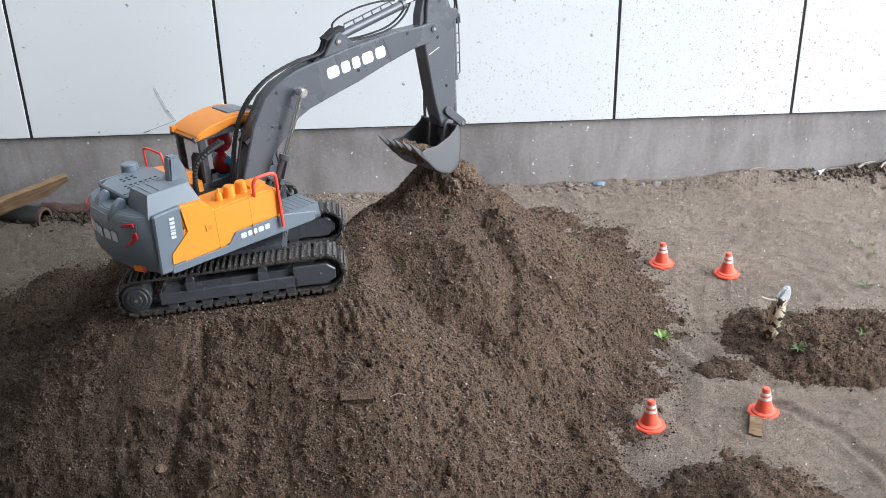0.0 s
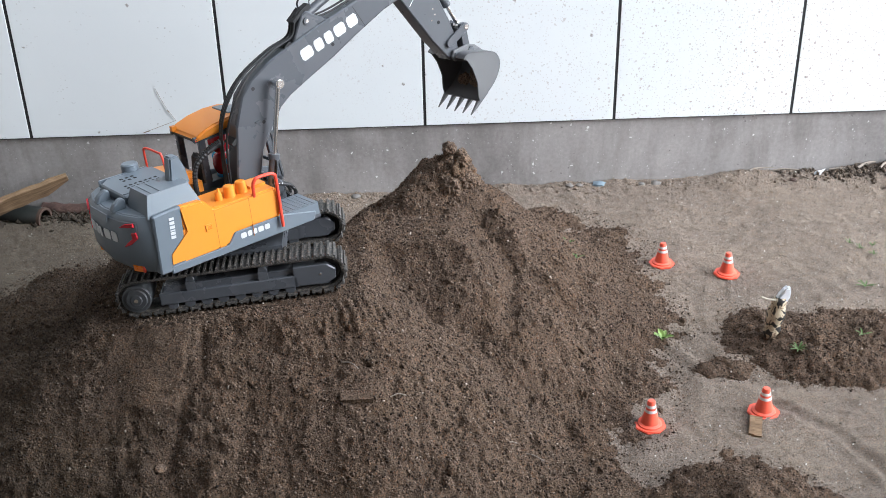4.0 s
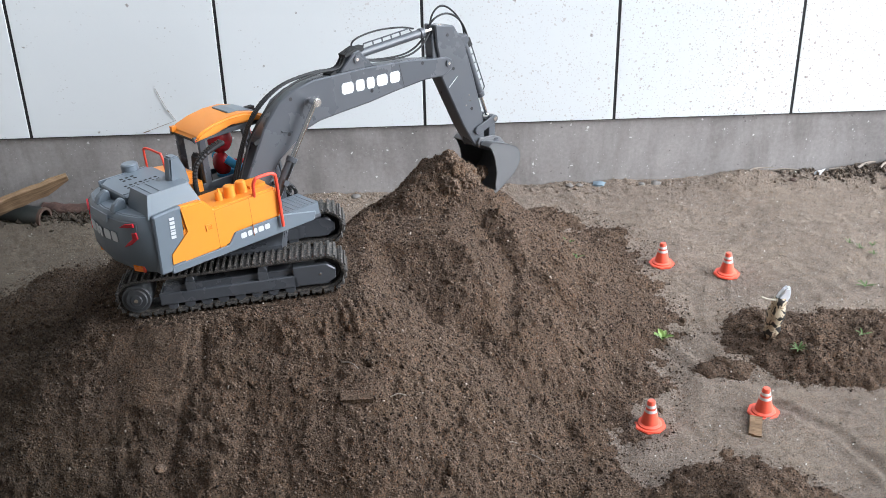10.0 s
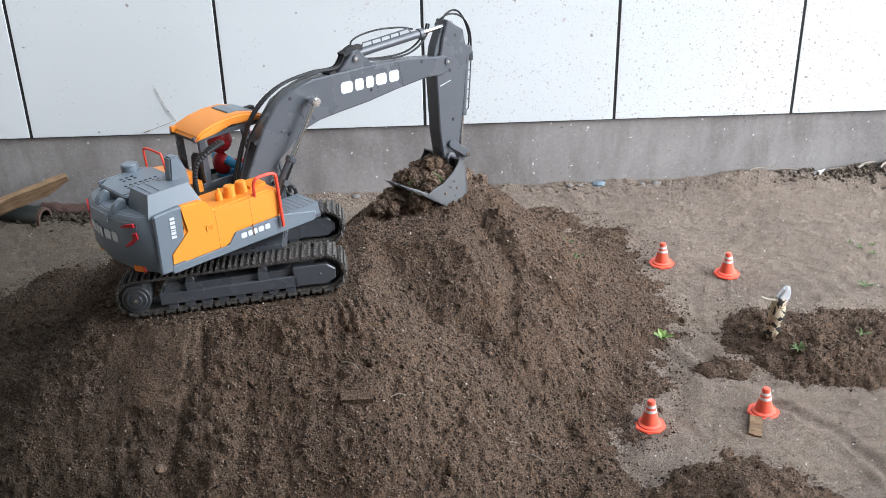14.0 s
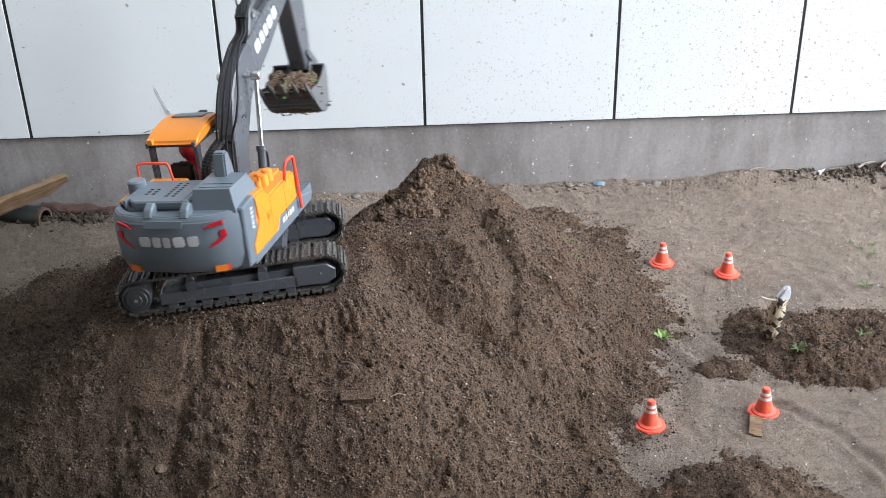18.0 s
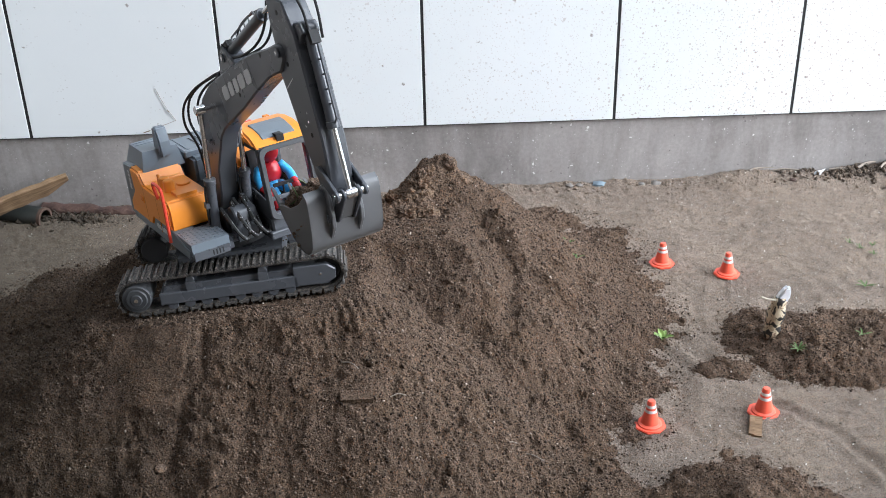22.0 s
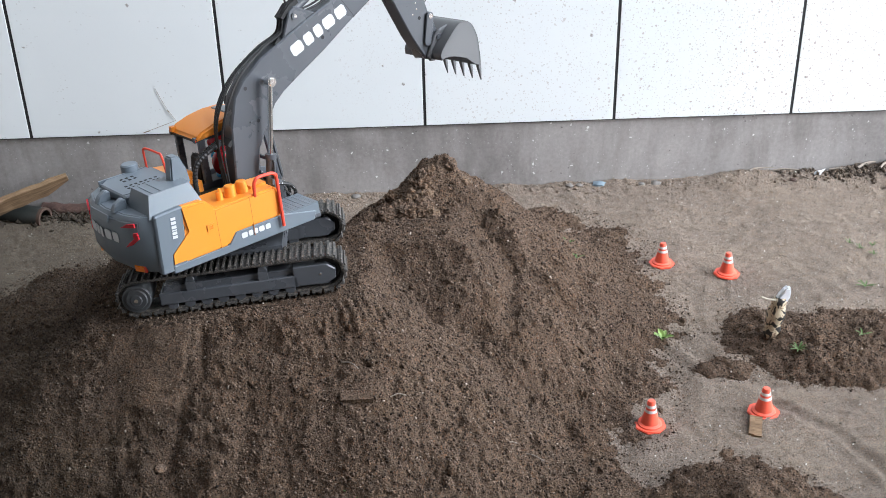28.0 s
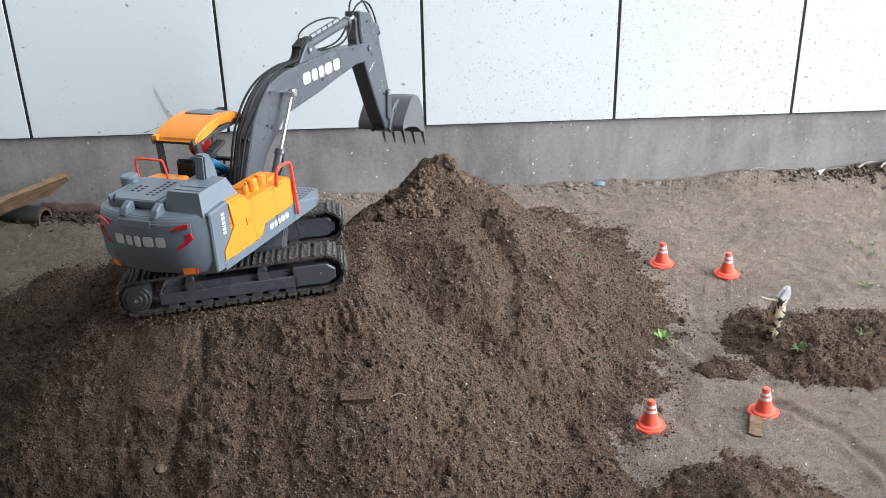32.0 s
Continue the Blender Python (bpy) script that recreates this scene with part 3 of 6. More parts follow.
def track_side(sign):
    yo, yi = sign * 0.081, sign * 0.044
    y0, y1 = min(yo, yi), max(yo, yi)
    side = "track"
    belt = part(side, ring_prism(stadium(TR, HALF, ZC), stadium(TR - 0.0028, HALF, ZC), y0 + 0.004, y1 - 0.004), M_TRACK, excavator, "dusty black rubber track")
    # shoes
    shoe = box(-0.0052, 0.0052, y0, y1, 0.0, 0.0018, 0.0004)
    for dx in (-0.0042, 0.0022):
        box(dx, dx + 0.0020, y0 + 0.0006, y1 - 0.0006, 0.0012, 0.0036, 0.0003, bm=shoe)
    me = None
    loop = 4 * HALF + 2 * math.pi * TR
    n = 40
    for k in range(n):
        s = loop * k / n
        if s < 2 * HALF:
            p, a = (-HALF + s, ZC + TR), 0
        elif s < 2 * HALF + math.pi * TR:
            a = -(s - 2 * HALF) / TR
            p = (HALF + TR * math.sin(-a), ZC + TR * math.cos(a))
        elif s < 4 * HALF + math.pi * TR:
            p, a = (HALF - (s - 2 * HALF - math.pi * TR), ZC - TR), -math.pi
        else:
            a = -math.pi - (s - 4 * HALF - math.pi * TR) / TR
            p = (-HALF + TR * math.sin(-a), ZC + TR * math.cos(a))
        m = Matrix.Translation((p[0], 0, p[1])) @ Matrix.Rotation(-a, 4, "Y")
        if me is None:
            ob = part("track_shoe", shoe, M_TRACK, belt, m=m)
            me = ob.data
        else:
            ob = new("track_shoe", me)
            ob.parent = belt
            ob.matrix_basis = m
    # frame beam, front box, rollers, hub
    f0, f1 = (y0 + 0.006, y1 - 0.006)
    beam = prism([(-0.078, 0.008), (0.075, 0.008), (0.075, 0.026), (-0.070, 0.026)], "y", f0, f1, 0.001)
    frame_ob = part("track_frame", beam, M_GREY, excavator)
    out = yo - sign * 0.0015
    lo, hi = min(out, out - sign * 0.03), max(out, out - sign * 0.03)
    part("side_plate", prism([(-0.076, 0.0065), (0.068, 0.0065), (0.068, 0.0195), (-0.076, 0.0195)], "y", lo, hi, 0.001), M_GREY, frame_ob)
    part("tension_box", prism([(0.064, 0.007), (0.098, 0.006), (0.108, 0.012), (0.109, 0.022), (0.100, 0.029), (0.064, 0.029)], "y", lo, hi, 0.0012), M_GREY, frame_ob)
    for k in range(8):
        x = -0.064 + 0.0175 * k
        r = rod((x, lo + 0.002, 0.0055), (x, hi - 0.002, 0.0055), 0.0060, 14, w=0.0008)
        part("track_roller", r, M_GREY, frame_ob, smooth=True)
    for x in (-0.042, 0.033):
        b = rod((x, lo + 0.003, 0.030), (x, hi - 0.003, 0.030), 0.0048, 14, w=0.0006)
        box(x - 0.005, x + 0.005, lo + 0.001, hi, 0.016, 0.029, 0.001, bm=b)
        part("carrier_roller", b, M_GREY, frame_ob)
    hub = rod((-HALF, yo + sign * 0.0010, ZC), (-HALF, yi, ZC), 0.0152, 32, w=0.0012)
    rod((-HALF, yo + sign * 0.0026, ZC), (-HALF, yo - sign * 0.006, ZC), 0.0112, 28, bm=hub, w=0.001)
    rod((-HALF, yo + sign * 0.0040, ZC), (-HALF, yo - sign * 0.006, ZC), 0.0062, 24, bm=hub, w=0.001)
    hub_ob = part("drive_sprocket", hub, M_HUB, excavator, smooth=True)
    part("hub_bolt", rod((-HALF, yo + sign * 0.0048, ZC), (-HALF, yo, ZC), 0.0022, 12), M_CHROME, hub_ob)
    idler = rod((HALF, lo + 0.006, ZC), (HALF, hi - 0.004, ZC), 0.0152, 28, w=0.001)
    idl = part("front_idler", idler, M_BLACK, excavator, smooth=True)
    part("idler_bolt", rod((HALF - 0.006, out + sign * 0.0008, ZC), (HALF - 0.006, out - sign * 0.002, ZC), 0.0012, 8), M_CHROME, idl)


for s_ in (-1, 1):
    track_side(s_)
car = box(-0.055, 0.055, -0.05, 0.05, 0.020, 0.044, 0.004)
part("car_body", car, M_GREY, excavator)
part("swing_bearing", rod((0, 0, 0.044), (0, 0, 0.058), 0.040, 40, w=0.001), M_BLACK, excavator, smooth=True)

# ---- upper structure: swings about z ----
HR = -0.0705  # right side
HLFT = 0.0705
deck = prism([(-0.105, HR), (0.066, HR), (0.068, -0.025), (0.055, -0.020), (0.055, 0.012), (0.082, 0.012), (0.082, HLFT), (-0.105, HLFT)], "z", 0.0575, 0.0655, 0.001)
upper = part("upper_body", deck, M_GREY, excavator, "swinging upper body with orange yellow side panels")

cw_pts = [(-0.085, HR), (-0.112, HR), (-0.128, -0.058), (-0.1365, -0.036), (-0.1405, 0.0), (-0.1365, 0.036), (-0.128, 0.058), (-0.112, HLFT), (-0.085, HLFT)]
bm = bmesh.new()
levels = [(0.0580, 0.90), (0.0620, 0.965), (0.075, 1.0), (0.100, 1.0), (0.116, 0.985), (0.121, 0.955)]
rings = [[bm.verts.new((-0.085 + (x + 0.085) * (1 - (1 - k) * 3.2), y * (1 - (1 - k) * 0.7), z)) for x, y in cw_pts] for z, k in levels]
for u, v in zip(rings, rings[1:]):
    for i in range(len(cw_pts)):
        j = (i + 1) % len(cw_pts)
        bm.faces.new((u[i], u[j], v[j], v[i]))
bm.faces.new(rings[0][::-1])
bm.faces.new(rings[-1])
bmesh.ops.recalc_face_normals(bm, faces=bm.faces)
bevel(bm, 0.0012, 2)
part("counterweight", bm, M_BODY, upper, "blue grey moulded counterweight", smooth=True)

# right side: grey rear panel, orange panel, grey lower trim
part("engine_side", prism([(-0.118, 0.0600), (-0.090, 0.0600), (-0.083, 0.123), (-0.114, 0.121)], "y", HR - 0.0010, 0.0, 0.0015), M_BODY, upper)
orange = [(-0.0874, 0.1225), (-0.0845, 0.0964), (-0.1053, 0.079), (-0.1068, 0.0655), (-0.0416, 0.0655), (-0.0321, 0.0764), (0.024, 0.0764), (0.026, 0.098), (0.022, 0.1090), (-0.005, 0.1095), (-0.050, 0.1095), (-0.0607, 0.1217)]
part("side_panel", prism(orange, "y", HR - 0.0022, -0.024, 0.0022, 2), M_YELLOW, upper, "orange yellow side panel and tank", smooth=True)
part("lower_trim", prism([(-0.106, 0.0575), (0.062, 0.0575), (0.066, 0.0665), (0.024, 0.0765), (-0.032, 0.0765), (-0.0416, 0.0655), (-0.106, 0.0655)], "y", HR - 0.0014, -0.05, 0.0008), M_BODY, upper)
step = box(0.0262, 0.0705, HR, -0.030, 0.062, 0.0755, 0.0012)
step_ob = part("step_plate", step, M_BODY, upper, "blue grey chequered step")
# hood
part("engine_deck", prism([(-0.118, -0.012), (-0.045, -0.012), (-0.045, 0.069), (-0.098, 0.069), (-0.118, 0.050)], "z", 0.062, 0.124, 0.003, 2), M_BODY, upper)
part("hood_left", prism([(-0.095, 0.062), (-0.018, 0.062), (-0.018, 0.118), (-0.060, 0.124), (-0.095, 0.124)], "y", 0.028, 0.0705, 0.002), M_YELLOW, upper)
hood = bmesh.new()
base = [(-0.117, -0.066), (-0.0585, -0.066), (-0.0585, -0.018), (-0.117, -0.018)]
top = [(-0.110, -0.060), (-0.066, -0.060), (-0.063, -0.022), (-0.110, -0.022)]
lo = [hood.verts.new((x, y, 0.118)) for x, y in base]
hi = [hood.verts.new((x, y, 0.1400)) for x, y in top]
hood.faces.new(lo[::-1])
hood.faces.new(hi)
for i in range(4):
    hood.faces.new((lo[i], lo[(i + 1) % 4], hi[(i + 1) % 4], hi[i]))
bevel(hood, 0.0025, 2)
part("engine_hood", hood, M_BODY, upper, smooth=True)
part("hood_fin", prism([(-0.0775, 0.132), (-0.0725, 0.1635), (-0.0630, 0.1635), (-0.0575, 0.1480), (-0.0555, 0.132)], "y", -0.043, -0.030, 0.0016, 2), M_BODY, upper)
part("top_grille", prism([(-0.116, -0.017), (-0.058, -0.017), (-0.058, 0.054), (-0.104, 0.054), (-0.116, 0.042)], "z", 0.122, 0.1305, 0.0015), M_BODY, upper)
part("exhaust_cap", rod((-0.0755, 0.057, 0.120), (-0.0755, 0.057, 0.1385), 0.0092, 24, w=0.0015), M_BODY, upper, smooth=True)

# rails
RY = HR - 0.0042
part("hand_rail", tube([(-0.0035, RY + 0.003, 0.106), (-0.0035, RY + 0.001, 0.119), (-0.001, RY, 0.1245), (0.003, RY, 0.1260), (0.0175, RY, 0.1255), (0.0220, RY, 0.1225), (0.0230, RY, 0.117), (0.0215, RY - 0.001, 0.0655)], 0.0018, 8), M_RED, upper, "red tubular hand rail", smooth=True)
part("rear_rail", tube([(-0.053, 0.066, 0.122), (-0.053, 0.0655, 0.142), (-0.053, 0.0635, 0.1465), (-0.051, 0.058, 0.147), (-0.049, 0.040, 0.1455), (-0.048, 0.0335, 0.143), (-0.047, 0.031, 0.122)], 0.0013, 8), M_RED, upper, "red tubular rail", smooth=True)

# cab
CY0, CY1 = 0.0158, 0.0730
cabp = prism([(-0.018, 0.0600), (0.074, 0.0580), (0.080, 0.066), (0.079, 0.080), (-0.018, 0.082)], "y", CY0, CY1, 0.002)
cab_ob = part("cab", cabp, M_GREY, upper, "dark grey driver's cab with open windows")
part("cab_roof", prism([(-0.0150, 0.1515), (-0.0140, 0.1560), (-0.0070, 0.1605), (0.008, 0.1652), (0.027, 0.1682), (0.045, 0.1680), (0.060, 0.1645), (0.0700, 0.1595), (0.0770, 0.1545), (0.055, 0.1555), (0.030, 0.1585), (0.010, 0.1540)], "y", CY0 - 0.003, CY1 + 0.001, 0.005, 3), M_YELLOW, upper, "orange yellow cab roof", smooth=True)
for y in (CY0 + 0.0025, CY1 - 0.0025):
    part("cab_pillar", prism([(-0.013, 0.080), (-0.005, 0.080), (-0.003, 0.157), (-0.011, 0.157)], "y", y - 0.0025, y + 0.0025, 0.0008), M_GREY, upper)
    part("cab_pillar", prism([(0.074, 0.078), (0.081, 0.078), (0.073, 0.156), (0.066, 0.158)], "y", y - 0.0025, y + 0.0025, 0.0008), M_GREY, upper)
part("front_crossbar", prism([(0.0775, 0.098), (0.080, 0.098), (0.0795, 0.1025), (0.077, 0.1025)], "y", CY0 + 0.003, CY1 - 0.003, 0.0005), M_GREY, upper)
part("front_header", prism([(0.066, 0.1525), (0.0745, 0.1512), (0.0745, 0.1560), (0.062, 0.1580)], "y", CY0, CY1, 0.001), M_GREY, upper)
def rounded(w, h, r, n=5):
    return [(sx * (w / 2 - r) + r * math.cos(a), sy * (h / 2 - r) + r * math.sin(a))
            for q, (sx, sy) in enumerate(((1, 1), (-1, 1), (-1, -1), (1, -1))) for a in [math.pi / 2 * (q + k / n) for k in range(n + 1)]]


def ring(outer, inner, depth):
    """A flat ring between two outlines of equal length, depth thick."""
    bm = bmesh.new()
    vs = [[bm.verts.new((x, y, z)) for x, y in o] for o, z in ((outer, 0), (outer, depth), (inner, depth), (inner, 0))]
    for i in range(len(outer)):
        j = (i + 1) % len(outer)
        for k in range(4):
            bm.faces.new((vs[k][i], vs[k][j], vs[(k + 1) % 4][j], vs[(k + 1) % 4][i]))
    bmesh.ops.recalc_face_normals(bm, faces=bm.faces)
    bevel(bm, 0.0006)
    return bm


WINDOW = Matrix.Translation((0.0775, (CY0 + CY1) / 2, 0.1165)) @ Matrix.Rotation(radians(-5.5), 4, "Y") @ Matrix(((0, 0, 1, 0), (1, 0, 0, 0), (0, 1, 0, 0), (0, 0, 0, 1)))
part("window_frame", ring(rounded(CY1 - CY0 + 0.001, 0.0775, 0.008), rounded(CY1 - CY0 - 0.009, 0.0675, 0.007), 0.0032), M_HUB, upper, "dark rounded window frame", m=WINDOW)
part("door_rail", tube([(0.0730, CY1, 0.151), (0.0790, CY1 + 0.003, 0.149), (0.0855, CY1 + 0.003, 0.085), (0.0850, CY1, 0.069)], 0.0017, 8), M_RED, upper, "red vertical grab rail", smooth=True)
part("boom_bracket", box(-0.006, 0.046, -0.021, 0.0115, 0.060, 0.086, 0.004, 2), M_BLACK, upper)

# ---- boom, arm, bucket ----
BOOM = [(-0.012, 0.002), (-0.004, -0.010), (0.010, -0.012), (0.0374, 0.0018), (0.0627, 0.0195), (0.0916, 0.0275), (0.1108, 0.0325), (0.1273, 0.0317), (0.1545, 0.0256),
        (0.1941, 0.0158), (0.2319, 0.0087), (0.2748, -0.0009), (0.2873, -0.0054), (0.3026, -0.0119), (0.3180, -0.009), (0.3225, 0.000), (0.3162, 0.0075), (0.2967, 0.0158), (0.2657, 0.0315),
        (0.2046, 0.0555), (0.1394, 0.0770), (0.1090, 0.0808), (0.0890, 0.0782), (0.0610, 0.0620), (0.0136, 0.0190)]
HW, HL, MID = 0.0158, 0.0038, -0.0060
boom = part("boom", prism(BOOM, "y", -HW, HL, 0.0015), M_GREY, excavator, "dark grey angled boom", smooth=True)
ARM = [(-0.0495, 0.0052), (-0.0422, 0.0160), (-0.0338, 0.0299), (-0.0055, 0.0349), (0.0395, 0.0288), (0.0816, 0.0223), (0.1037, 0.0164), (0.1244, 0.0079), (0.1275, -0.0002), (0.1200, -0.0088), (0.0848, -0.0130), (0.0110, -0.0151),
       (-0.0089, -0.0075), (-0.0271, -0.0035)]
AR, AL, AMID = -0.0130, 0.0092, -0.0019
arm = part("arm", prism(ARM, "y", AR, AL, 0.0015), M_GREY, excavator, "dark grey dipper arm", smooth=True)
# bucket: outer profile from the hinge over the heel to the cutting edge
PROFILE = [(0.0010, -0.0040), (-0.0038, 0.004), (-0.0010, 0.0245), (0.0045, 0.0435), (0.0130, 0.0510), (0.0228, 0.0520), (0.0330, 0.0475), (0.0420, 0.0402), (0.0520, 0.0275), (0.0600, 0.0140)]
SHELL = [(p.x, p.y) for p in smooth_path([(x, z, 0) for x, z in PROFILE], 4)]
BW = 0.0345
inner = []
for k, (x, z) in enumerate(SHELL):
    (xa, za), (xb, zb) = SHELL[max(k - 1, 0)], SHELL[min(k + 1, len(SHELL) - 1)]
    l_ = math.hypot(xb - xa, zb - za)
    inner.append((x + 0.0017 * (zb - za) / l_, z - 0.0017 * (xb - xa) / l_))
bucket = part("bucket", prism(SHELL + inner[::-1], "y", -BW, BW), M_STEEL, excavator, "grey digging bucket with five teeth", smooth=True)
side = SHELL + [(0.0513, 0.0121), (0.0353, 0.0132), (0.0163, 0.0075), (0.0050, 0.0010)]
for y in (-BW, BW - 0.0016):
    part("bucket_side", prism(side, "y", y, y + 0.0016, 0.0005), M_STEEL, bucket)
for k in range(5):
    y = -BW + 0.0032 + k * (2 * BW - 0.0064) / 4
    t = prism([(0.0520, 0.0300), (0.0590, 0.0120), (0.0735, -0.0008), (0.0665, 0.0105)], "y", y - 0.0028, y + 0.0028, 0.0006)
    for v in t.verts:
        v.co.y = y + (v.co.y - y) * (1 - 0.55 * min(max((v.co.x - 0.056) / 0.016, 0), 1))
    part("bucket_tooth", t, M_STEEL, bucket)
for y in (-0.0175, 0.0097):
    part("bucket_ear", prism([(-0.007, -0.004), (0.0, -0.0075), (0.006, -0.004), (0.012, 0.020), (0.012, 0.036), (0.004, 0.042), (-0.006, 0.030), (-0.009, 0.020)], "y", y, y + 0.004, 0.0008), M_STEEL, bucket)


# ---- small parts that ride on boom, arm and bucket ----
def bar(name, length, w, t, y0, material=M_GREY):
    """A flat link from the origin along x with round ends."""
    pts = [(w * math.cos(a), w * math.sin(a)) for a in [math.pi / 2 + math.pi * k / 8 for k in range(9)]]
    pts += [(length + w * math.cos(a), w * math.sin(a)) for a in [-math.pi / 2 + math.pi * k / 8 for k in range(9)]]
    bm = prism(pts, "y", y0 - t / 2, y0 + t / 2, 0.0006)
    return bm


link_arm = part("rocker_link", bar("", LINK_R1, 0.0050, 0.003, AR - 0.0022), M_GREY, excavator)
part("rocker_bar", bar("", LINK_R1, 0.0050, 0.003, AL + 0.0022), M_GREY, link_arm)
part("link_pin", rod((LINK_R1, AR - 0.0045, 0), (LINK_R1, AL + 0.0045, 0), 0.0030, 12), M_CHROME, link_arm)
push_link = part("push_link", bar("", LINK_R2, 0.0028, 0.0125, AMID), M_STEEL, excavator)
for y in (-0.0075, 0.0075):
    part("link_rim", bar("", LINK_R2, 0.0052, 0.0026, AMID + y), M_GREY, push_link)


def cylinder(name, length, r, y):
    """Barrel along x from its pin; the rod is a keyed part of its own."""
    b = rod((0, y, 0), (length, y, 0), r, 18, w=0.0006)
    rod((length - 0.006, y, 0), (length, y, 0), r * 1.22, 18, bm=b, w=0.0005)
    rod((0, y - r * 1.1, 0), (0, y + r * 1.1, 0), r * 1.15, 14, bm=b)
    return part(name, b, M_GREY, excavator, smooth=True)


def piston(name, length, r, y):
    b = rod((0, y, 0), (-length, y, 0), r, 14)
    rod((0, y - 0.0045, 0), (0, y + 0.0045, 0), r * 1.9, 14, bm=b)
    return part(name, b, M_CHROME, excavator, smooth=True)


CYLS = []
for y in (-0.0285, 0.0102):
    CYLS.append((cylinder("boom_cylinder", 0.062, 0.0052, y), piston("boom_piston", 0.085, 0.0027, y), "boom"))
CYLS.append((cylinder("arm_cylinder", 0.100, 0.0050, MID), piston("arm_piston", 0.060, 0.0026, MID), "arm"))
CYLS.append((cylinder("bucket_cylinder", 0.082, 0.0046, AMID), piston("bucket_piston", 0.060, 0.0024, AMID), "bucket"))


# ---- traffic cones ----
def traffic_cone(x, y, rz, s=1.0):
    m = pose(x, y, ground_height(x, y) - 0.0005, 0, 0, rz) @ Matrix.Scale(s, 4)
    c = thing("traffic_cone", m, "small orange red toy traffic cone with two white bands", "traffic cone", "toy traffic cones")
    oct_ = [(0.0178 * math.cos(a), 0.0178 * math.sin(a)) for a in [math.pi * (k + 0.5) / 4 for k in range(8)]]
    part("base", prism(oct_, "z", 0.0, 0.0028, 0.0008, 2), M_CONE, c, smooth=True)
    prof = [(0.0132, 0.0026), (0.0128, 0.0042), (0.0098, 0.0056), (0.0048, 0.0268), (0.0042, 0.0312), (0.0034, 0.0326), (0.0008, 0.0330)]
    part("cone_body", lathe(prof, 28), M_CONE, c, smooth=True)
    for z0, z1 in ((0.0195, 0.0225), (0.0250, 0.0280)):
        def r(z):
            return 0.0098 + (z - 0.0056) * (0.0048 - 0.0098) / (0.0268 - 0.0056) + 0.0002
        part("band", lathe([(r(z0), z0), (r(z1), z1)], 28), M_BAND, c, "white band", smooth=True)
    return c


for x, y, a in ((0.301, 1.306, 8), (0.383, 1.274, 15), (0.218, 0.940, 5), (0.345, 0.957, 20)):
    traffic_cone(x, y, a)


# ---- excavator details ----
M_RED_DOLL = plastic("red doll plastic", (0.48, 0.018, 0.028), 0.22, 0.02)
M_BLUE_DOLL = plastic("blue doll plastic", (0.06, 0.36, 0.70), 0.25, 0.02)
M_LETTER = mat("pale grey lettering", (0.60, 0.61, 0.62), 0.5)
M_DARK = mat("dark opening", (0.012, 0.012, 0.013), 0.8)
M_SEAM = plastic("deep orange seam", (0.42, 0.14, 0.012), 0.5, 0.1)
LETTERS = [(0.0, 0.225), (0.235, 0.40), (0.415, 0.565), (0.575, 0.79), (0.80, 1.0)]


def mark(parent, origin, u, v, length, height, shapes="rrrrr", widths=LETTERS, material=M_LETTER, depth=0.0004, name="lettering_shape"):
    """A row of plain shapes where the maker's name stands: origin at its lower start, u along it, v up it."""
    o, u, v = Vector(origin), Vector(u).normalized(), Vector(v).normalized()
    w = u.cross(v)
    for (a, b), kind in zip(widths, shapes):
        bm = bmesh.new()
        l = b - a
        if kind == "r":
            q = [(a + l * 0.20, 0), (b - l * 0.20, 0), (b - l * 0.08, 0.2), (b - l * 0.08, 0.8), (b - l * 0.20, 1), (a + l * 0.20, 1), (a + l * 0.08, 0.8), (a + l * 0.08, 0.2)]
        else:
            q = [(a + l * 0.08, 0), (b - l * 0.08, 0), (b - l * 0.08, 1), (a + l * 0.08, 1)]
        lo_ = [bm.verts.new(o + u * (x * length) + v * (y * height)) for x, y in q]
        hi_ = [bm.verts.new(p.co + w * depth) for p in lo_]
        bm.faces.new(hi_)
        for i in range(len(q)):
            j = (i + 1) % len(q)
            bm.faces.new((lo_[i], lo_[j], hi_[j], hi_[i]))
        part(name, bm, material, parent)


def disc(parent, name, p, r, material, y, t=0.0006, seg=16):
    """A round head on a side face: p is x and z, y the outer face."""
    s = 1 if y > 0 else -1
    part(name, rod((p[0], y, p[1]), (p[0], y + s * t, p[1]), r, seg), material, parent)


# boom
mark(boom, (0.1625, -HW - 0.0001, 0.0438), (0.0722, 0, -0.0248), (0.0248, 0, 0.0722), 0.0850, 0.0130)
mark(boom, (0.2440, HL + 0.0001, 0.0150), (-0.0722, 0, 0.0248), (0.0248, 0, 0.0722), 0.0930, 0.0150)
for p in ((0.1034, 0.0736), (0.0851, 0.0400), (0.2018, 0.0270), (0.2795, 0.0195)):
    for y in (-HW, HL):
        disc(boom, "bolt_hole", p, 0.0021, M_DARK, y, 0.0002)
for y in (-HW, HL):
    disc(boom, "arm_pin", (LB, 0), 0.0042, M_GREY, y, 0.0018)
    disc(boom, "pin_head", (LB, 0), 0.0018, M_CHROME, y + (0.0018 if y > 0 else -0.0018), 0.0004)
part("cylinder_bracket", prism([(0.1720, 0.0660), (0.1985, 0.0775), (0.2070, 0.0765), (0.2110, 0.0660), (0.2180, 0.0500)], "y", -0.0140, 0.0020, 0.0012), M_GREY, boom)
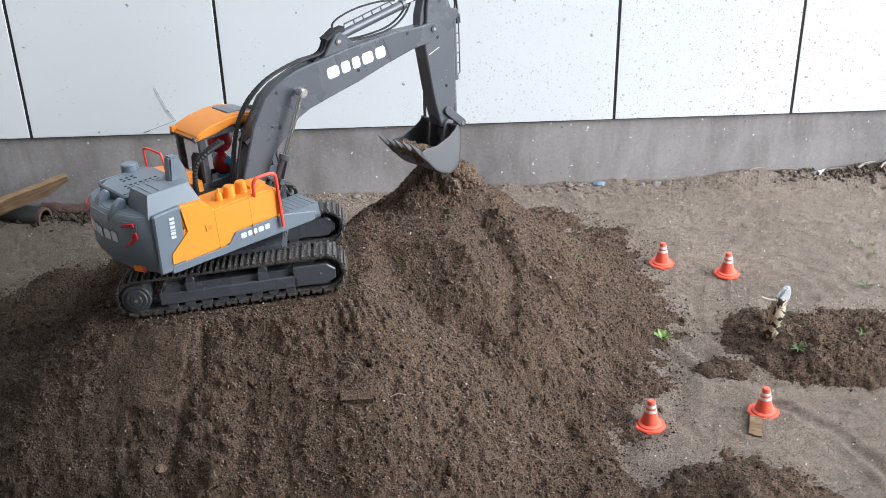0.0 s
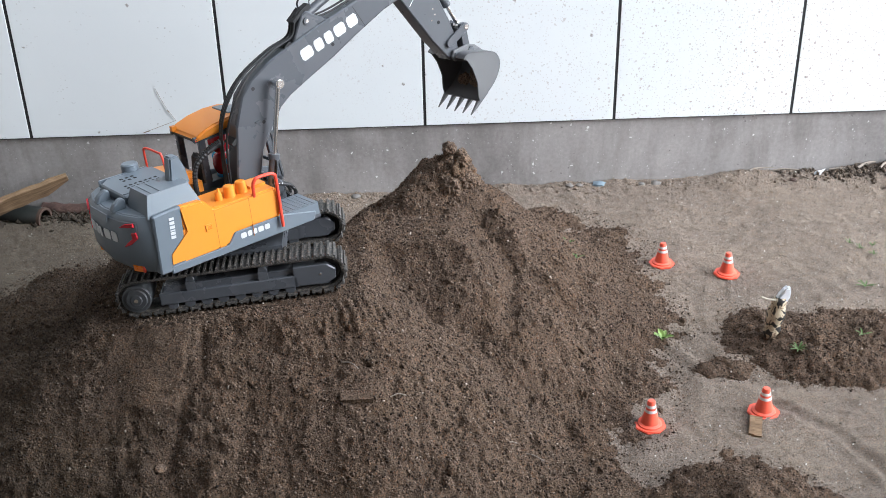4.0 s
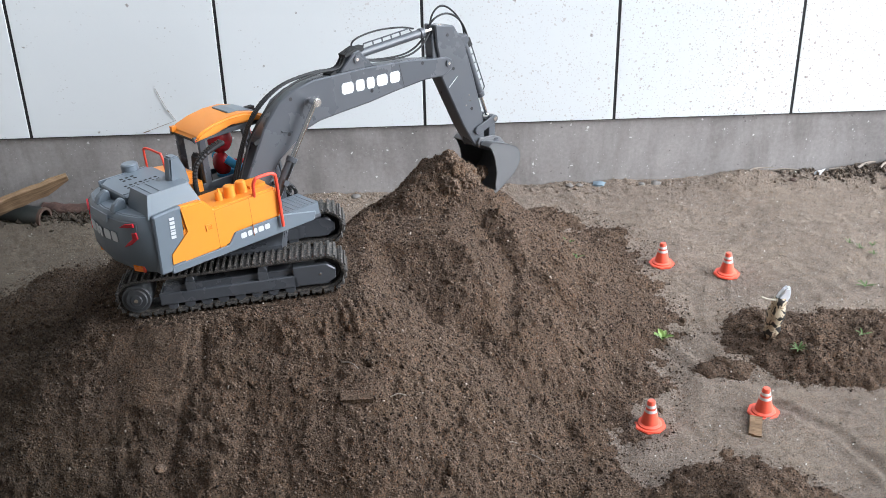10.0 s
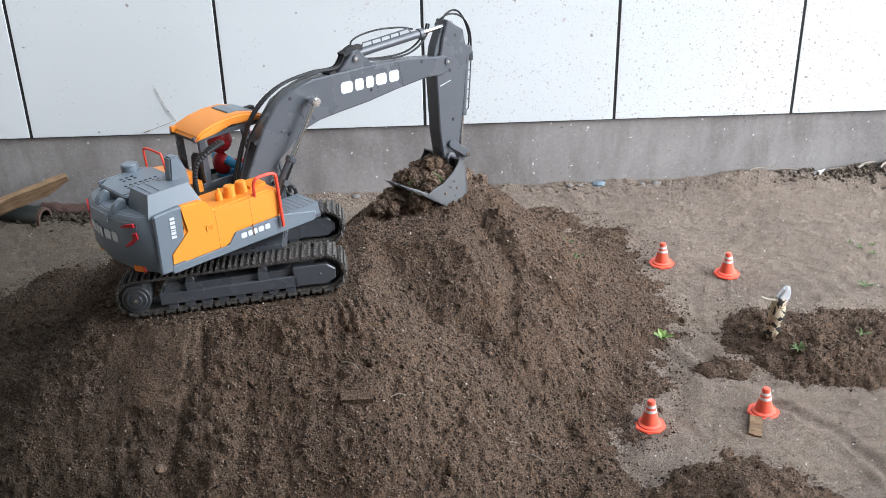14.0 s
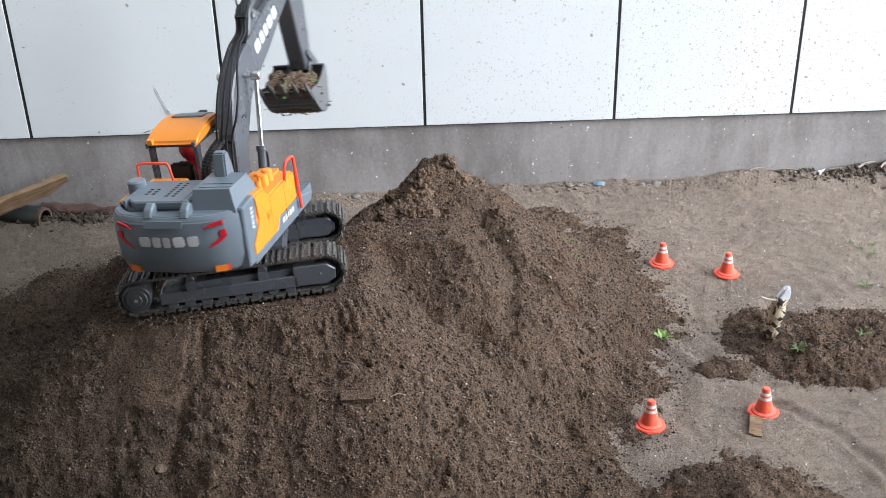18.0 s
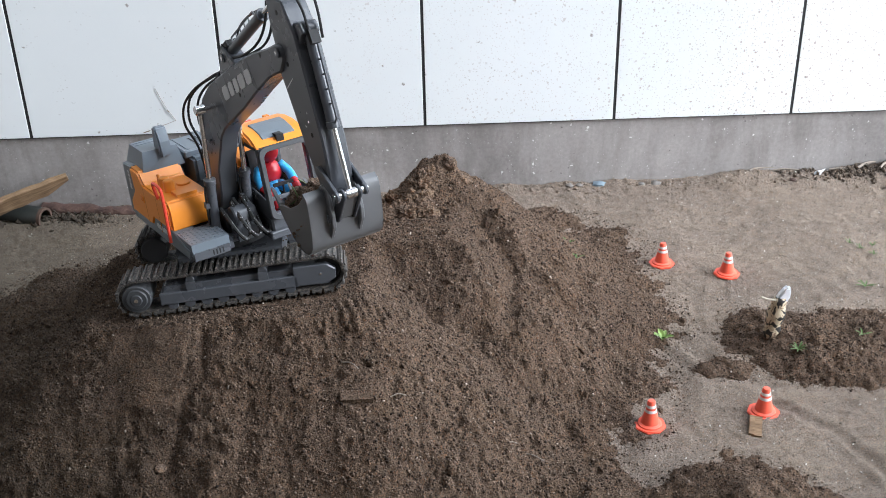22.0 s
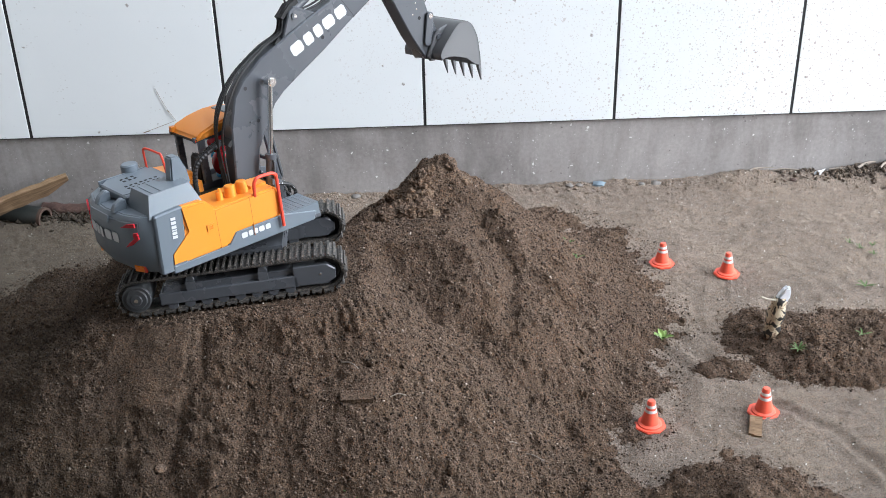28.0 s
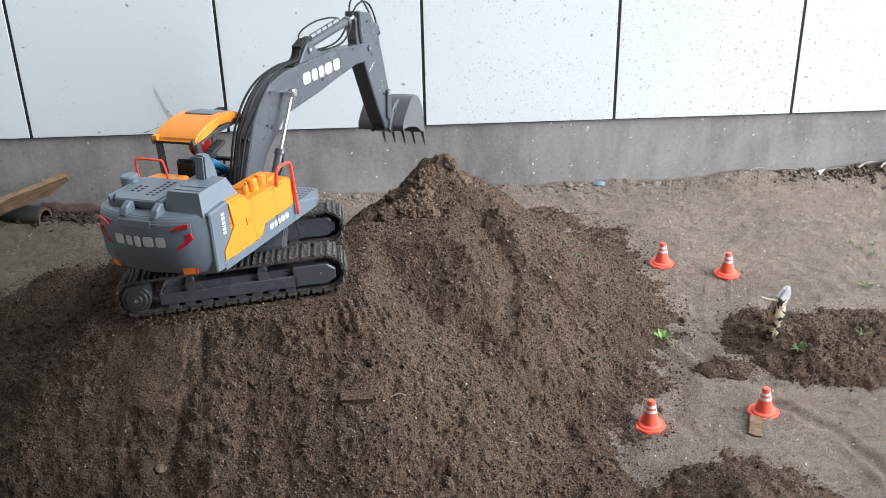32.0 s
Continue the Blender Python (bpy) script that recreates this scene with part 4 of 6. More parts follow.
for y in (-0.0140, 0.0020):
    disc(boom, "bracket_pin", (0.1990, 0.0690), 0.0042, M_GREY, y, 0.0015)
    disc(boom, "pin_head", (0.1990, 0.0690), 0.0020, M_CHROME, y + (0.0015 if y > 0 else -0.0015), 0.0004)
part("cylinder_cross_pin", rod((CYL_BOOM[0], -0.0335, CYL_BOOM[1]), (CYL_BOOM[0], 0.0150, CYL_BOOM[1]), 0.0021, 14), M_CHROME, boom, smooth=True)
for y in (-0.0328, 0.0148):
    part("pin_cap", rod((CYL_BOOM[0], y - 0.0012, CYL_BOOM[1]), (CYL_BOOM[0], y + 0.0012, CYL_BOOM[1]), 0.0042, 18, w=0.0005), M_CHROME, boom, smooth=True)
part("seam_strip", prism([(0.2480, 0.0350), (0.2488, 0.0350), (0.2450, 0.0080), (0.2442, 0.0080)], "y", -HW - 0.0001, HL + 0.0001), M_DARK, boom)
part("side_step", prism([(0.0780, 0.0485), (0.0840, 0.0455), (0.0835, 0.0440), (0.0775, 0.0470)], "y", -HW - 0.0022, HL, 0.0003), M_GREY, boom)
for k, y in enumerate((-0.0125, -0.0085, -0.0040, 0.0005)):
    dz = 0.0004 + 0.0010 * (k % 2) - 0.0006 * k
    out_ = (0.0110, 0.0080, 0.0040, 0.0)[k]
    up_ = (0.0020, 0.0050, 0.0035, 0.0)[k]
    pts = [(0.006, y, 0.020), (0.0400 - up_ * 0.5, y - 0.4 * out_, 0.0580 + dz + up_ * 0.5), (0.0600 - up_ * 0.7, y - out_ - 0.003, 0.0770 + dz + up_), (0.0830, y - out_ - 0.004, 0.0868 + dz + up_), (0.1120, y - 0.5 * out_ - 0.003, 0.0880 + dz + up_ * 0.5), (0.149, y, 0.0792 + dz),
           (0.1760, y * 0.8, 0.0700 + dz), (0.1930, y * 0.7, 0.0790 + dz), (0.2060, y * 0.6, 0.0800)]
    part("hydraulic_hose", tube(pts, 0.0013, 8, ridge=0.10 if k % 2 else 0.0, n=10), M_BLACK, boom, "black hydraulic hose", smooth=True)
for k, y in enumerate((-0.011, -0.001)):
    pts = [(0.2060, y, 0.0640), (0.2300, y, 0.0500), (0.2629, y, 0.0370), (0.2859, y * 0.8, 0.0345), (0.3050, y * 0.6, 0.0400), (0.3150, y * 0.4, 0.0490)]
    part("hydraulic_hose", tube(pts, 0.0012, 8), M_BLACK, boom, "black hydraulic hose", smooth=True)
part("hose_clamp", box(0.1880, 0.2050, -0.012, 0.001, 0.0770, 0.0805, 0.001), M_BLACK, boom)
for x_, z_ in ((0.0480, 0.0520), (0.165, 0.0690)):
    part("hose_clamp", box(x_ - 0.004, x_ + 0.004, -0.0142, 0.0022, z_ - 0.002, z_ + 0.0024, 0.0008), M_BLACK, boom)

# arm
for p, r in (((0.0120, 0.0056), 0.0021), ((-0.0290, 0.0160), 0.0021), ((0.0730, 0.0080), 0.0021)):
    for y in (AR, AL):
        disc(arm, "bolt_hole", p, r, M_DARK, y, 0.0002)
for p in (LINK_A, (LA, 0)):
    for y in (AR, AL):
        disc(arm, "pivot_boss", p, 0.0040, M_GREY, y, 0.0014)
        disc(arm, "pin_head", p, 0.0018, M_CHROME, y + (0.0014 if y > 0 else -0.0014), 0.0004)
for x_, z_ in ((0.055, 0.012), (0.062, 0.010), (0.064, 0.002)):
    disc(arm, "rivet", (x_, z_), 0.0010, M_CHROME, AR, 0.0003, 8)
part("wear_mark", prism([(0.0283, -0.0107), (0.0291, -0.0105), (0.0245, 0.0066), (0.0237, 0.0064)], "y", AR - 0.0002, AR + 0.0005), M_WHITE, arm, "white scratch line")
for k, y in enumerate((-0.005, 0.005)):
    outer = [(0.0040, y, 0.0470), (-0.0171, y, 0.0535), (-0.0398, y * 1.4, 0.0490), (-0.0541, y * 1.6, 0.0372), (-0.0522, y * 1.6, 0.0210), (-0.0400, y, 0.0060)]
    inner = [(0.0020, y, 0.0470), (-0.0224, y, 0.0475), (-0.0405, y * 1.4, 0.0395), (-0.0516, y * 1.6, 0.0262), (-0.0540, y * 1.6, 0.0080), (-0.0440, y, -0.0080)]
    part("hose_loop", tube(outer if k else inner, 0.0012, 8, n=8), M_BLACK, arm, "black looped hydraulic hose", smooth=True)
part("hose_coupling", box(-0.004, 0.007, -0.006, 0.002, 0.0440, 0.0495, 0.0012), M_BLACK, arm)
part("cylinder_bracket", prism([(-0.0160, 0.030), (-0.012, 0.0445), (-0.003, 0.0455), (0.004, 0.032)], "y", -0.010, 0.006, 0.001), M_GREY, arm)
part("rib_plate", prism([(-0.0440, 0.0060), (-0.0100, -0.0060), (-0.0060, -0.0150), (-0.0190, -0.0120), (-0.0400, -0.0020)], "y", -0.009, 0.005, 0.001), M_GREY, arm)


def guard(parent, length, h, mid):
    """Ladder-shaped pipe guard along a cylinder barrel."""
    bm = tube([(0.012, mid, 0.0045), (0.014, mid, h), (length, mid, h), (length + 0.004, mid, 0.0045)], 0.0009, 6, n=1)
    part("pipe_guard", bm, M_GREY, parent)
    for k in range(1, 5):
        x_ = 0.014 + (length - 0.014) * k / 5
        part("guard_strut", rod((x_, mid, 0.004), (x_, mid, h), 0.0008, 6), M_GREY, parent)


guard(CYLS[2][0], 0.080, 0.0098, MID)
guard(CYLS[3][0], 0.074, 0.0098, AMID)
part("hose_arc", tube([(0.003, 0.0035, 0.0065), (0.006, 0.0035, 0.0130), (0.020, 0.0035, 0.0165), (0.045, 0.0035, 0.0165), (0.075, 0.0035, 0.0115), (0.094, 0.0035, 0.0050)], 0.0011, 8), M_BLACK, CYLS[2][0], "black hydraulic hose", smooth=True)
part("end_valve", box(-0.004, 0.010, MID - 0.005, MID + 0.005, 0.004, 0.0095, 0.001), M_BLACK, CYLS[2][0])
for b_, p_, k_ in CYLS[:2]:
    y = -0.0285 if b_ is CYLS[0][0] else 0.0102
    part("feed_pipe", tube([(0.010, y - 0.0065, 0.0), (0.048, y - 0.0065, 0.0), (0.058, y - 0.004, 0.0)], 0.0011, 6, n=3), M_BLACK, b_)
    part("pipe_clip", box(0.030, 0.036, y - 0.0085, y, -0.003, 0.003, 0.0006), M_GREY, b_)

# bucket wear strips: ribs across the back
M_WORN = plastic("scraped bucket metal", (0.19, 0.19, 0.195), 0.38, 0.35)
M_WORN.node_tree.nodes["Principled BSDF"].inputs["Metallic"].default_value = 0.4
for k in range(16, 35, 2):
    (xa, za), (xb, zb) = SHELL[k], SHELL[k + 1]
    l_ = math.hypot(xb - xa, zb - za)
    ux, uz = (xb - xa) / l_, (zb - za) / l_
    q = [(xa - ux * 0.0008, za - uz * 0.0008), (xa + ux * 0.0008, za + uz * 0.0008), (xa + ux * 0.0004 - uz * 0.0006, za + uz * 0.0004 + ux * 0.0006), (xa - ux * 0.0004 - uz * 0.0006, za - uz * 0.0004 + ux * 0.0006)]
    part("wear_strip", prism(q, "y", -BW + 0.0006, BW - 0.0006), M_WORN, bucket)
for y in (-0.0176, 0.0138):
    disc(bucket, "bucket_pin", (0, 0), 0.0040, M_GREY, y, 0.0012)
    disc(bucket, "bucket_pin", BL, 0.0040, M_GREY, y, 0.0012)

# counterweight lettering, lamps, reflectors, lugs
CW_X = [(-0.058, -0.128), (-0.036, -0.1365), (0.0, -0.1405), (0.036, -0.1365), (0.058, -0.128)]


def cw_face(y):
    for (a, xa), (b, xb) in zip(CW_X, CW_X[1:]):
        if a <= y <= b:
            return xa + (xb - xa) * (y - a) / (b - a), (xb - xa) / (b - a)
    return CW_X[0][1], 0


for (a, b), kd in zip(LETTERS, "rrrrr"):
    y0_ = 0.032 - a * 0.064
    y1_ = 0.032 - b * 0.064
    ym = (y0_ + y1_) / 2
    xm, sl = cw_face(ym)
    mark(upper, (xm - 0.0006 + sl * (y0_ - ym), y0_, 0.0925), (sl * (y1_ - y0_), y1_ - y0_, 0), (0, 0, 1), y0_ - y1_, 0.0105, kd, [(0, 1)])
LAMP_TOP = [(-0.0101, 0.1100), (-0.0024, 0.1140), (0.0090, 0.1160), (0.0094, 0.1117), (0.0012, 0.1107)]
LAMP_LOW = [(0.0047, 0.1053), (0.0106, 0.1066), (0.0118, 0.0999), (0.0024, 0.0930), (-0.0090, 0.0888), (-0.0035, 0.0937), (0.0047, 0.0994)]
for s_ in (-1, 1):
    for poly in (LAMP_TOP, LAMP_LOW):
        bm = prism(poly, "y", -0.0009, 0.0012, 0.0003)
        if s_ > 0:
            bmesh.ops.scale(bm, vec=(-1, 1, 1), verts=bm.verts)
            bmesh.ops.reverse_faces(bm, faces=bm.faces)
        part("tail_lamp", bm, M_LAMP_RED, upper, "dark red tail lamp", m=pose(-0.1322, s_ * 0.047, 0, 0, 0, -90 - s_ * 21.1))
    for dx, wd, mt in ((0.0010, 0.0062, M_LAMP_ORANGE), (-0.0062, 0.0014, M_RED)):
        bm = box(dx * -s_ * -1 - wd, dx * -s_ * -1 + wd, -0.0008, 0.0012, 0.0622, 0.0688, 0.0004)
        part("reflector", bm, mt, upper, "orange reflector", m=pose(-0.1290, s_ * 0.047, 0, 0, 0, -90 - s_ * 21.1))
for y in (0.020, -0.018):
    lug = prism([(-0.134, 0.1195), (-0.118, 0.1195), (-0.118, 0.130), (-0.122, 0.1315), (-0.130, 0.127)], "y", y - 0.0045, y + 0.0045, 0.0012)
    part("lifting_lug", lug, M_BODY, upper)
part("rear_recess", prism([(-0.1402, 0.1120), (-0.1385, 0.1190), (-0.1375, 0.1190), (-0.1392, 0.1120)], "y", -0.018, 0.022, 0.0002), M_BODY, upper)
for y in (-0.010, 0.052):
    part("deck_rib", box(-0.114, -0.062, y - 0.0012, y + 0.0012, 0.124, 0.1312, 0.0006), M_BODY, upper)
for i in range(7):
    for j in range(2):
        part("vent_hole", box(-0.103 + 0.0055 * i, -0.1000 + 0.0055 * i, 0.0030 + 0.0075 * j, 0.0065 + 0.0075 * j, 0.1300, 0.13062), M_DARK, upper)
for i in range(3):
    for j in range(2):
        part("vent_hole", box(-0.097 + 0.0060 * i, -0.0938 + 0.0060 * i, 0.0270 + 0.0075 * j, 0.0310 + 0.0075 * j, 0.1300, 0.13062), M_DARK, upper)
for x_ in (-0.1050, -0.0960):
    part("hood_rib", box(x_, x_ + 0.0012, -0.058, -0.026, 0.1395, 0.1406, 0.0003), M_BODY, upper)
for y, x_ in ((0.040, -0.112), (0.016, -0.112), (-0.004, -0.112)):
    part("hinge", box(x_ - 0.003, x_ + 0.002, y - 0.004, y + 0.004, 0.1235, 0.1300, 0.0008), M_BODY, upper)

# side panel details
for x_, r_, h_ in ((-0.035, 0.0034, 0.1190), (-0.0225, 0.0056, 0.1185), (-0.0085, 0.0056, 0.1190)):
    part("filler_cap", rod((x_, -0.056, 0.105), (x_, -0.056, h_ + (0.003 if r_ > 0.004 else 0)), r_ * 1.18, 20, r_ * 0.98, w=0.0010), M_YELLOW, upper, smooth=True)
part("filler_nub", rod((-0.035, -0.058, 0.118), (-0.035, -0.058, 0.1225), 0.0014, 10, w=0.0004), M_YELLOW, upper)
part("tank_ring", rod((-0.020, -0.037, 0.107), (-0.020, -0.037, 0.1115), 0.0075, 24, w=0.0008), M_YELLOW, upper, smooth=True)
part("tank_hatch", box(0.001, 0.019, -0.058, -0.036, 0.107, 0.1125, 0.0012), M_YELLOW, upper)
for x_ in (-0.0520, -0.0120):
    part("panel_seam", prism([(x_, 0.0660), (x_ + 0.0005, 0.0660), (x_ + 0.0015, 0.1075), (x_ + 0.0010, 0.1075)], "y", HR - 0.00232, HR), M_SEAM, upper)
part("panel_latch", box(-0.0630, -0.0545, HR - 0.0032, HR, 0.0885, 0.0955, 0.0008), M_YELLOW, upper)
part("latch_recess", box(-0.0610, -0.0565, HR - 0.0034, HR, 0.0902, 0.0938), M_LAMP_ORANGE, upper)
mark(upper, (-0.0275, HR - 0.0016, 0.0675), (1, 0, 0), (0, 0, 1), 0.036, 0.0056)
mark(upper, (-0.0950, HR - 0.0012, 0.0930), (0.08, 0, 1), (-1, 0, 0.08), 0.022, 0.0052, "bbbbbb", [(0, 0.15), (0.18, 0.33), (0.36, 0.42), (0.46, 0.62), (0.66, 0.82), (0.86, 1.0)])
# chequer bumps on the step
bump_me = None
for i in range(7):
    for j in range(8):
        x_, y_ = 0.0295 + 0.0060 * i, HR + 0.003 + 0.0050 * j
        if bump_me is None:
            ob = part("step_stud", box(-0.0011, 0.0011, -0.0009, 0.0009, 0, 0.0007), M_BODY, step_ob, m=pose(x_, y_, 0.0754))
            bump_me = ob.data
        else:
            ob = new("step_stud", bump_me)
            ob.parent = step_ob
            ob.matrix_basis = pose(x_, y_, 0.0754)
part("step_front", box(0.0660, 0.0720, HR + 0.001, -0.031, 0.0575, 0.0660, 0.0015), M_GREY, upper)
for k in range(4):
    part("step_slot", box(0.0716, 0.0722, -0.050 + 0.0035 * k, -0.0485 + 0.0035 * k, 0.0590, 0.0645), M_DARK, upper)

# cab details
part("roof_hatch", prism([(0.034, 0.1660), (0.034, 0.1697), (0.045, 0.1690), (0.060, 0.1655), (0.0680, 0.1618), (0.0660, 0.1580)], "y", CY0 + 0.010, CY1 - 0.010, 0.0008), M_BODY, upper, "grey roof hatch")
part("hatch_handle", box(0.064, 0.074, 0.039, 0.047, 0.1560, 0.1640, 0.0008), M_BLACK, upper)
part("roof_edge_strip", tube([(-0.0140, CY0, 0.1520), (-0.0140, CY1, 0.1520)], 0.0009, 6, n=1), M_RED, upper, "thin red strip under the roof edge")
part("roof_lamp", box(-0.0165, -0.011, CY1 - 0.009, CY1 - 0.003, 0.1545, 0.1600, 0.0008), M_YELLOW, upper)
for y in (CY0 + 0.007, CY1 - 0.007):
    part("front_lamp", box(0.068, 0.0735, y - 0.003, y + 0.003, 0.1525, 0.1560, 0.0008), M_CHROME, upper)
part("window_sill", prism([(0.0745, 0.080), (0.0815, 0.079), (0.0805, 0.0845), (0.0745, 0.0850)], "y", CY0, CY1, 0.0006), M_GREY, upper)
for k in range(4):
    part("cab_slot", box(0.0800, 0.0812, 0.046 + 0.0032 * k, 0.0475 + 0.0032 * k, 0.0680, 0.0750), M_DARK, upper)
part("side_frame", prism([(-0.016, 0.080), (0.078, 0.078), (0.077, 0.098), (0.040, 0.104), (-0.016, 0.104)], "y", CY0, CY0 + 0.002, 0.0006), M_GREY, upper)
part("side_frame", prism([(-0.016, 0.080), (0.078, 0.078), (0.077, 0.096), (-0.016, 0.098)], "y", CY1 - 0.002, CY1, 0.0006), M_GREY, upper)
for y in (CY0 + 0.002, CY1 - 0.002):
    part("roof_beam", prism([(-0.016, 0.150), (0.066, 0.1505), (0.066, 0.156), (-0.016, 0.156)], "y", y - 0.0018, y + 0.0018, 0.0005), M_GREY, upper)
part("cab_lining", box(-0.0155, 0.066, CY0 + 0.001, CY1 - 0.001, 0.1515, 0.1530), M_BLACK, upper)
part("seat_back", prism([(-0.008, 0.082), (0.004, 0.082), (0.003, 0.122), (-0.001, 0.131), (-0.006, 0.129), (-0.010, 0.100)], "y", 0.029, 0.055, 0.003, 2), M_BLACK, upper, "black driver's seat", smooth=True)
part("seat", box(-0.006, 0.030, 0.026, 0.058, 0.080, 0.096, 0.003, 2), M_BLACK, upper)
part("control_post", rod((0.058, 0.043, 0.070), (0.060, 0.043, 0.107), 0.0012, 8), M_BLACK, upper)
part("control_bar", box(0.0585, 0.0625, 0.032, 0.054, 0.1055, 0.1085, 0.0008), M_BLACK, upper)
for y in (0.034, 0.050):
    part("pedal", box(0.056, 0.068, y - 0.003, y + 0.003, 0.080, 0.083, 0.0008), M_BLACK, upper)
part("side_mirror", box(0.074, 0.077, CY1 + 0.003, CY1 + 0.011, 0.138, 0.148, 0.001), M_BLACK, upper)
part("mirror_arm", tube([(0.072, CY1, 0.150), (0.0755, CY1 + 0.006, 0.150), (0.0755, CY1 + 0.007, 0.146)], 0.0009, 6), M_RED, upper)

# boom foot: motor, hoses
part("boom_foot_hub", rod((FOOT[0], -0.0245, FOOT[1]), (FOOT[0], 0.0225, FOOT[1]), 0.0085, 24, w=0.001), M_GREY, upper, smooth=True)
part("swing_motor", rod((0.052, -0.017, 0.083), (0.052, 0.008, 0.083), 0.0125, 28, w=0.0015), M_GREY, upper, smooth=True)
part("motor_base", box(0.040, 0.064, -0.017, 0.008, 0.060, 0.078, 0.002), M_GREY, upper)
for y in (-0.0285 + YC, 0.0102 + YC):
    part("cylinder_foot", prism([(CYL_BASE[0] - 0.008, 0.060), (CYL_BASE[0] + 0.010, 0.060), (CYL_BASE[0] + 0.005, 0.073), (CYL_BASE[0] - 0.005, 0.073)], "y", y - 0.0065, y - 0.0050, 0.0006), M_GREY, upper)
M_BRAID = mat("braided hose", (0.10, 0.10, 0.105), 0.5)
bn = Nodes(M_BRAID)
bv = bn.coords()
bn.color(bn.ramp(bn.voronoi(bv, 330), [(0.12, (0.42, 0.42, 0.43)), (0.26, (0.012, 0.012, 0.012))]))
for k in range(3):
    y = -0.020 + 0.012 * k
    pts = [(0.046, y - 0.004, 0.094 + 0.004 * k), (0.066, y - 0.004, 0.086), (0.0745, y, 0.074), (0.0740, y + 0.007, 0.0655), (0.072, y + 0.013, 0.070), (0.060, y + 0.015, 0.085), (0.042, y + 0.012, 0.100)]
    part("braided_hose", tube(pts, 0.0021, 8), M_BRAID, upper, "black and white braided hose", smooth=True)
for k in range(3):
    y = -0.004 + 0.006 * k
    pts = [(-0.034 + 0.003 * k, y, 0.098), (-0.033 + 0.003 * k, y, 0.118), (-0.028 + 0.004 * k, y - 0.001, 0.134), (-0.014 + 0.003 * k, y * 0.8 - 0.003, 0.144), (0.006, y * 0.6 - 0.005, 0.150)]
    part("ribbed_hose", tube(pts, 0.0026, 8, ridge=0.14, n=9), M_BLACK, upper, "black ribbed hose", smooth=True)
part("deck_well", box(-0.046, 0.000, -0.024, 0.012, 0.064, 0.098, 0.002), M_BLACK, upper)
part("deck_step", box(-0.044, -0.018, 0.012, 0.028, 0.064, 0.110, 0.002), M_YELLOW, upper)


# seated plain doll in the cab
def doll():
    bm = bmesh.new()

    def ball(p, s, mi):
        b = bmesh.new()
        bmesh.ops.create_uvsphere(b, u_segments=16, v_segments=10, radius=1.0)
        bmesh.ops.transform(b, matrix=Matrix.Translation(p) @ Matrix.Diagonal((*s, 1)), verts=b.verts)
        for f in b.faces:
            f.material_index, f.smooth = mi, True
        join(bm, b)

    def limb(pts, r, mi):
        b = tube(pts, r, 10, n=4)
        for f in b.faces:
            f.material_index, f.smooth = mi, True
        join(bm, b)
    c = 0.0415
    ball((0.0245, c, 0.1375), (0.0125, 0.0100, 0.0132), 0)
    ball((0.022, c, 0.114), (0.0080, 0.0118, 0.0125), 0)
    ball((0.024, c, 0.102), (0.0085, 0.0098, 0.0065), 1)
    for s in (-1, 1):
        limb([(0.022, c + s * 0.0105, 0.1205), (0.029, c + s * 0.0155, 0.1130), (0.038, c + s * 0.0160, 0.1060)], 0.0042, 1)
        limb([(0.037, c + s * 0.0160, 0.1065), (0.048, c + s * 0.0130, 0.1040)], 0.0040, 0)
        ball((0.0500, c + s * 0.0125, 0.1035), (0.0046, 0.0042, 0.0044), 0)
        limb([(0.028, c + s * 0.0055, 0.1020), (0.044, c + s * 0.0080, 0.1010), (0.0495, c + s * 0.0090, 0.0960)], 0.0052, 1)
        limb([(0.049, c + s * 0.0090, 0.0970), (0.0535, c + s * 0.0095, 0.0860)], 0.0046, 0)
        ball((0.0565, c + s * 0.0095, 0.0850), (0.0075, 0.0045, 0.0040), 0)
    bmesh.ops.transform(bm, matrix=pose(0.027, 0.0035, -0.0065) @ Matrix.Translation((0, 0.0415, 0.10)) @ Matrix.Scale(1.15, 4) @ Matrix.Translation((-0.024, -0.0415, -0.10)), verts=bm.verts)
    me = bpy.data.meshes.new("toy_driver")
    bm.to_mesh(me)
    bm.free()
    me.materials.append(M_RED_DOLL)
    me.materials.append(M_BLUE_DOLL)
    return tagged(new("toy_driver", me), "plain red and blue plastic toy driver sitting in the cab", "toy figure")


driver = doll()


# ---- loose things on the ground ----
M_WOOD = mat("weathered wood", (0.30, 0.20, 0.11), 0.8)
wn_ = Nodes(M_WOOD)
wv = wn_.coords((6, 60, 60))
wn_.color(wn_.ramp(wn_.noise(wv, 3, 6, 0.7, 1.0), [(0.25, (0.06, 0.036, 0.02)), (0.5, (0.20, 0.125, 0.066)), (0.75, (0.34, 0.235, 0.14))]))
wn_.bump(wn_.noise(wv, 6, 5, 0.7), 0.5, 0.002)
M_BARK = mat("reddish bark", (0.16, 0.07, 0.045), 0.85)
bk = Nodes(M_BARK)
bkv = bk.coords()
bk.color(bk.ramp(bk.noise(bkv, 70, 6, 0.7), [(0.3, (0.028, 0.017, 0.014)), (0.55, (0.080, 0.044, 0.034)), (0.8, (0.16, 0.105, 0.082))]))
bk.bump(bk.noise(bkv, 120, 4, 0.7), 0.8, 0.003)
M_PIPE = plastic("black pipe", (0.014, 0.020, 0.020), 0.35, 0.2)
M_RUST = mat("rusty pipe edge", (0.075, 0.045, 0.032), 0.8)
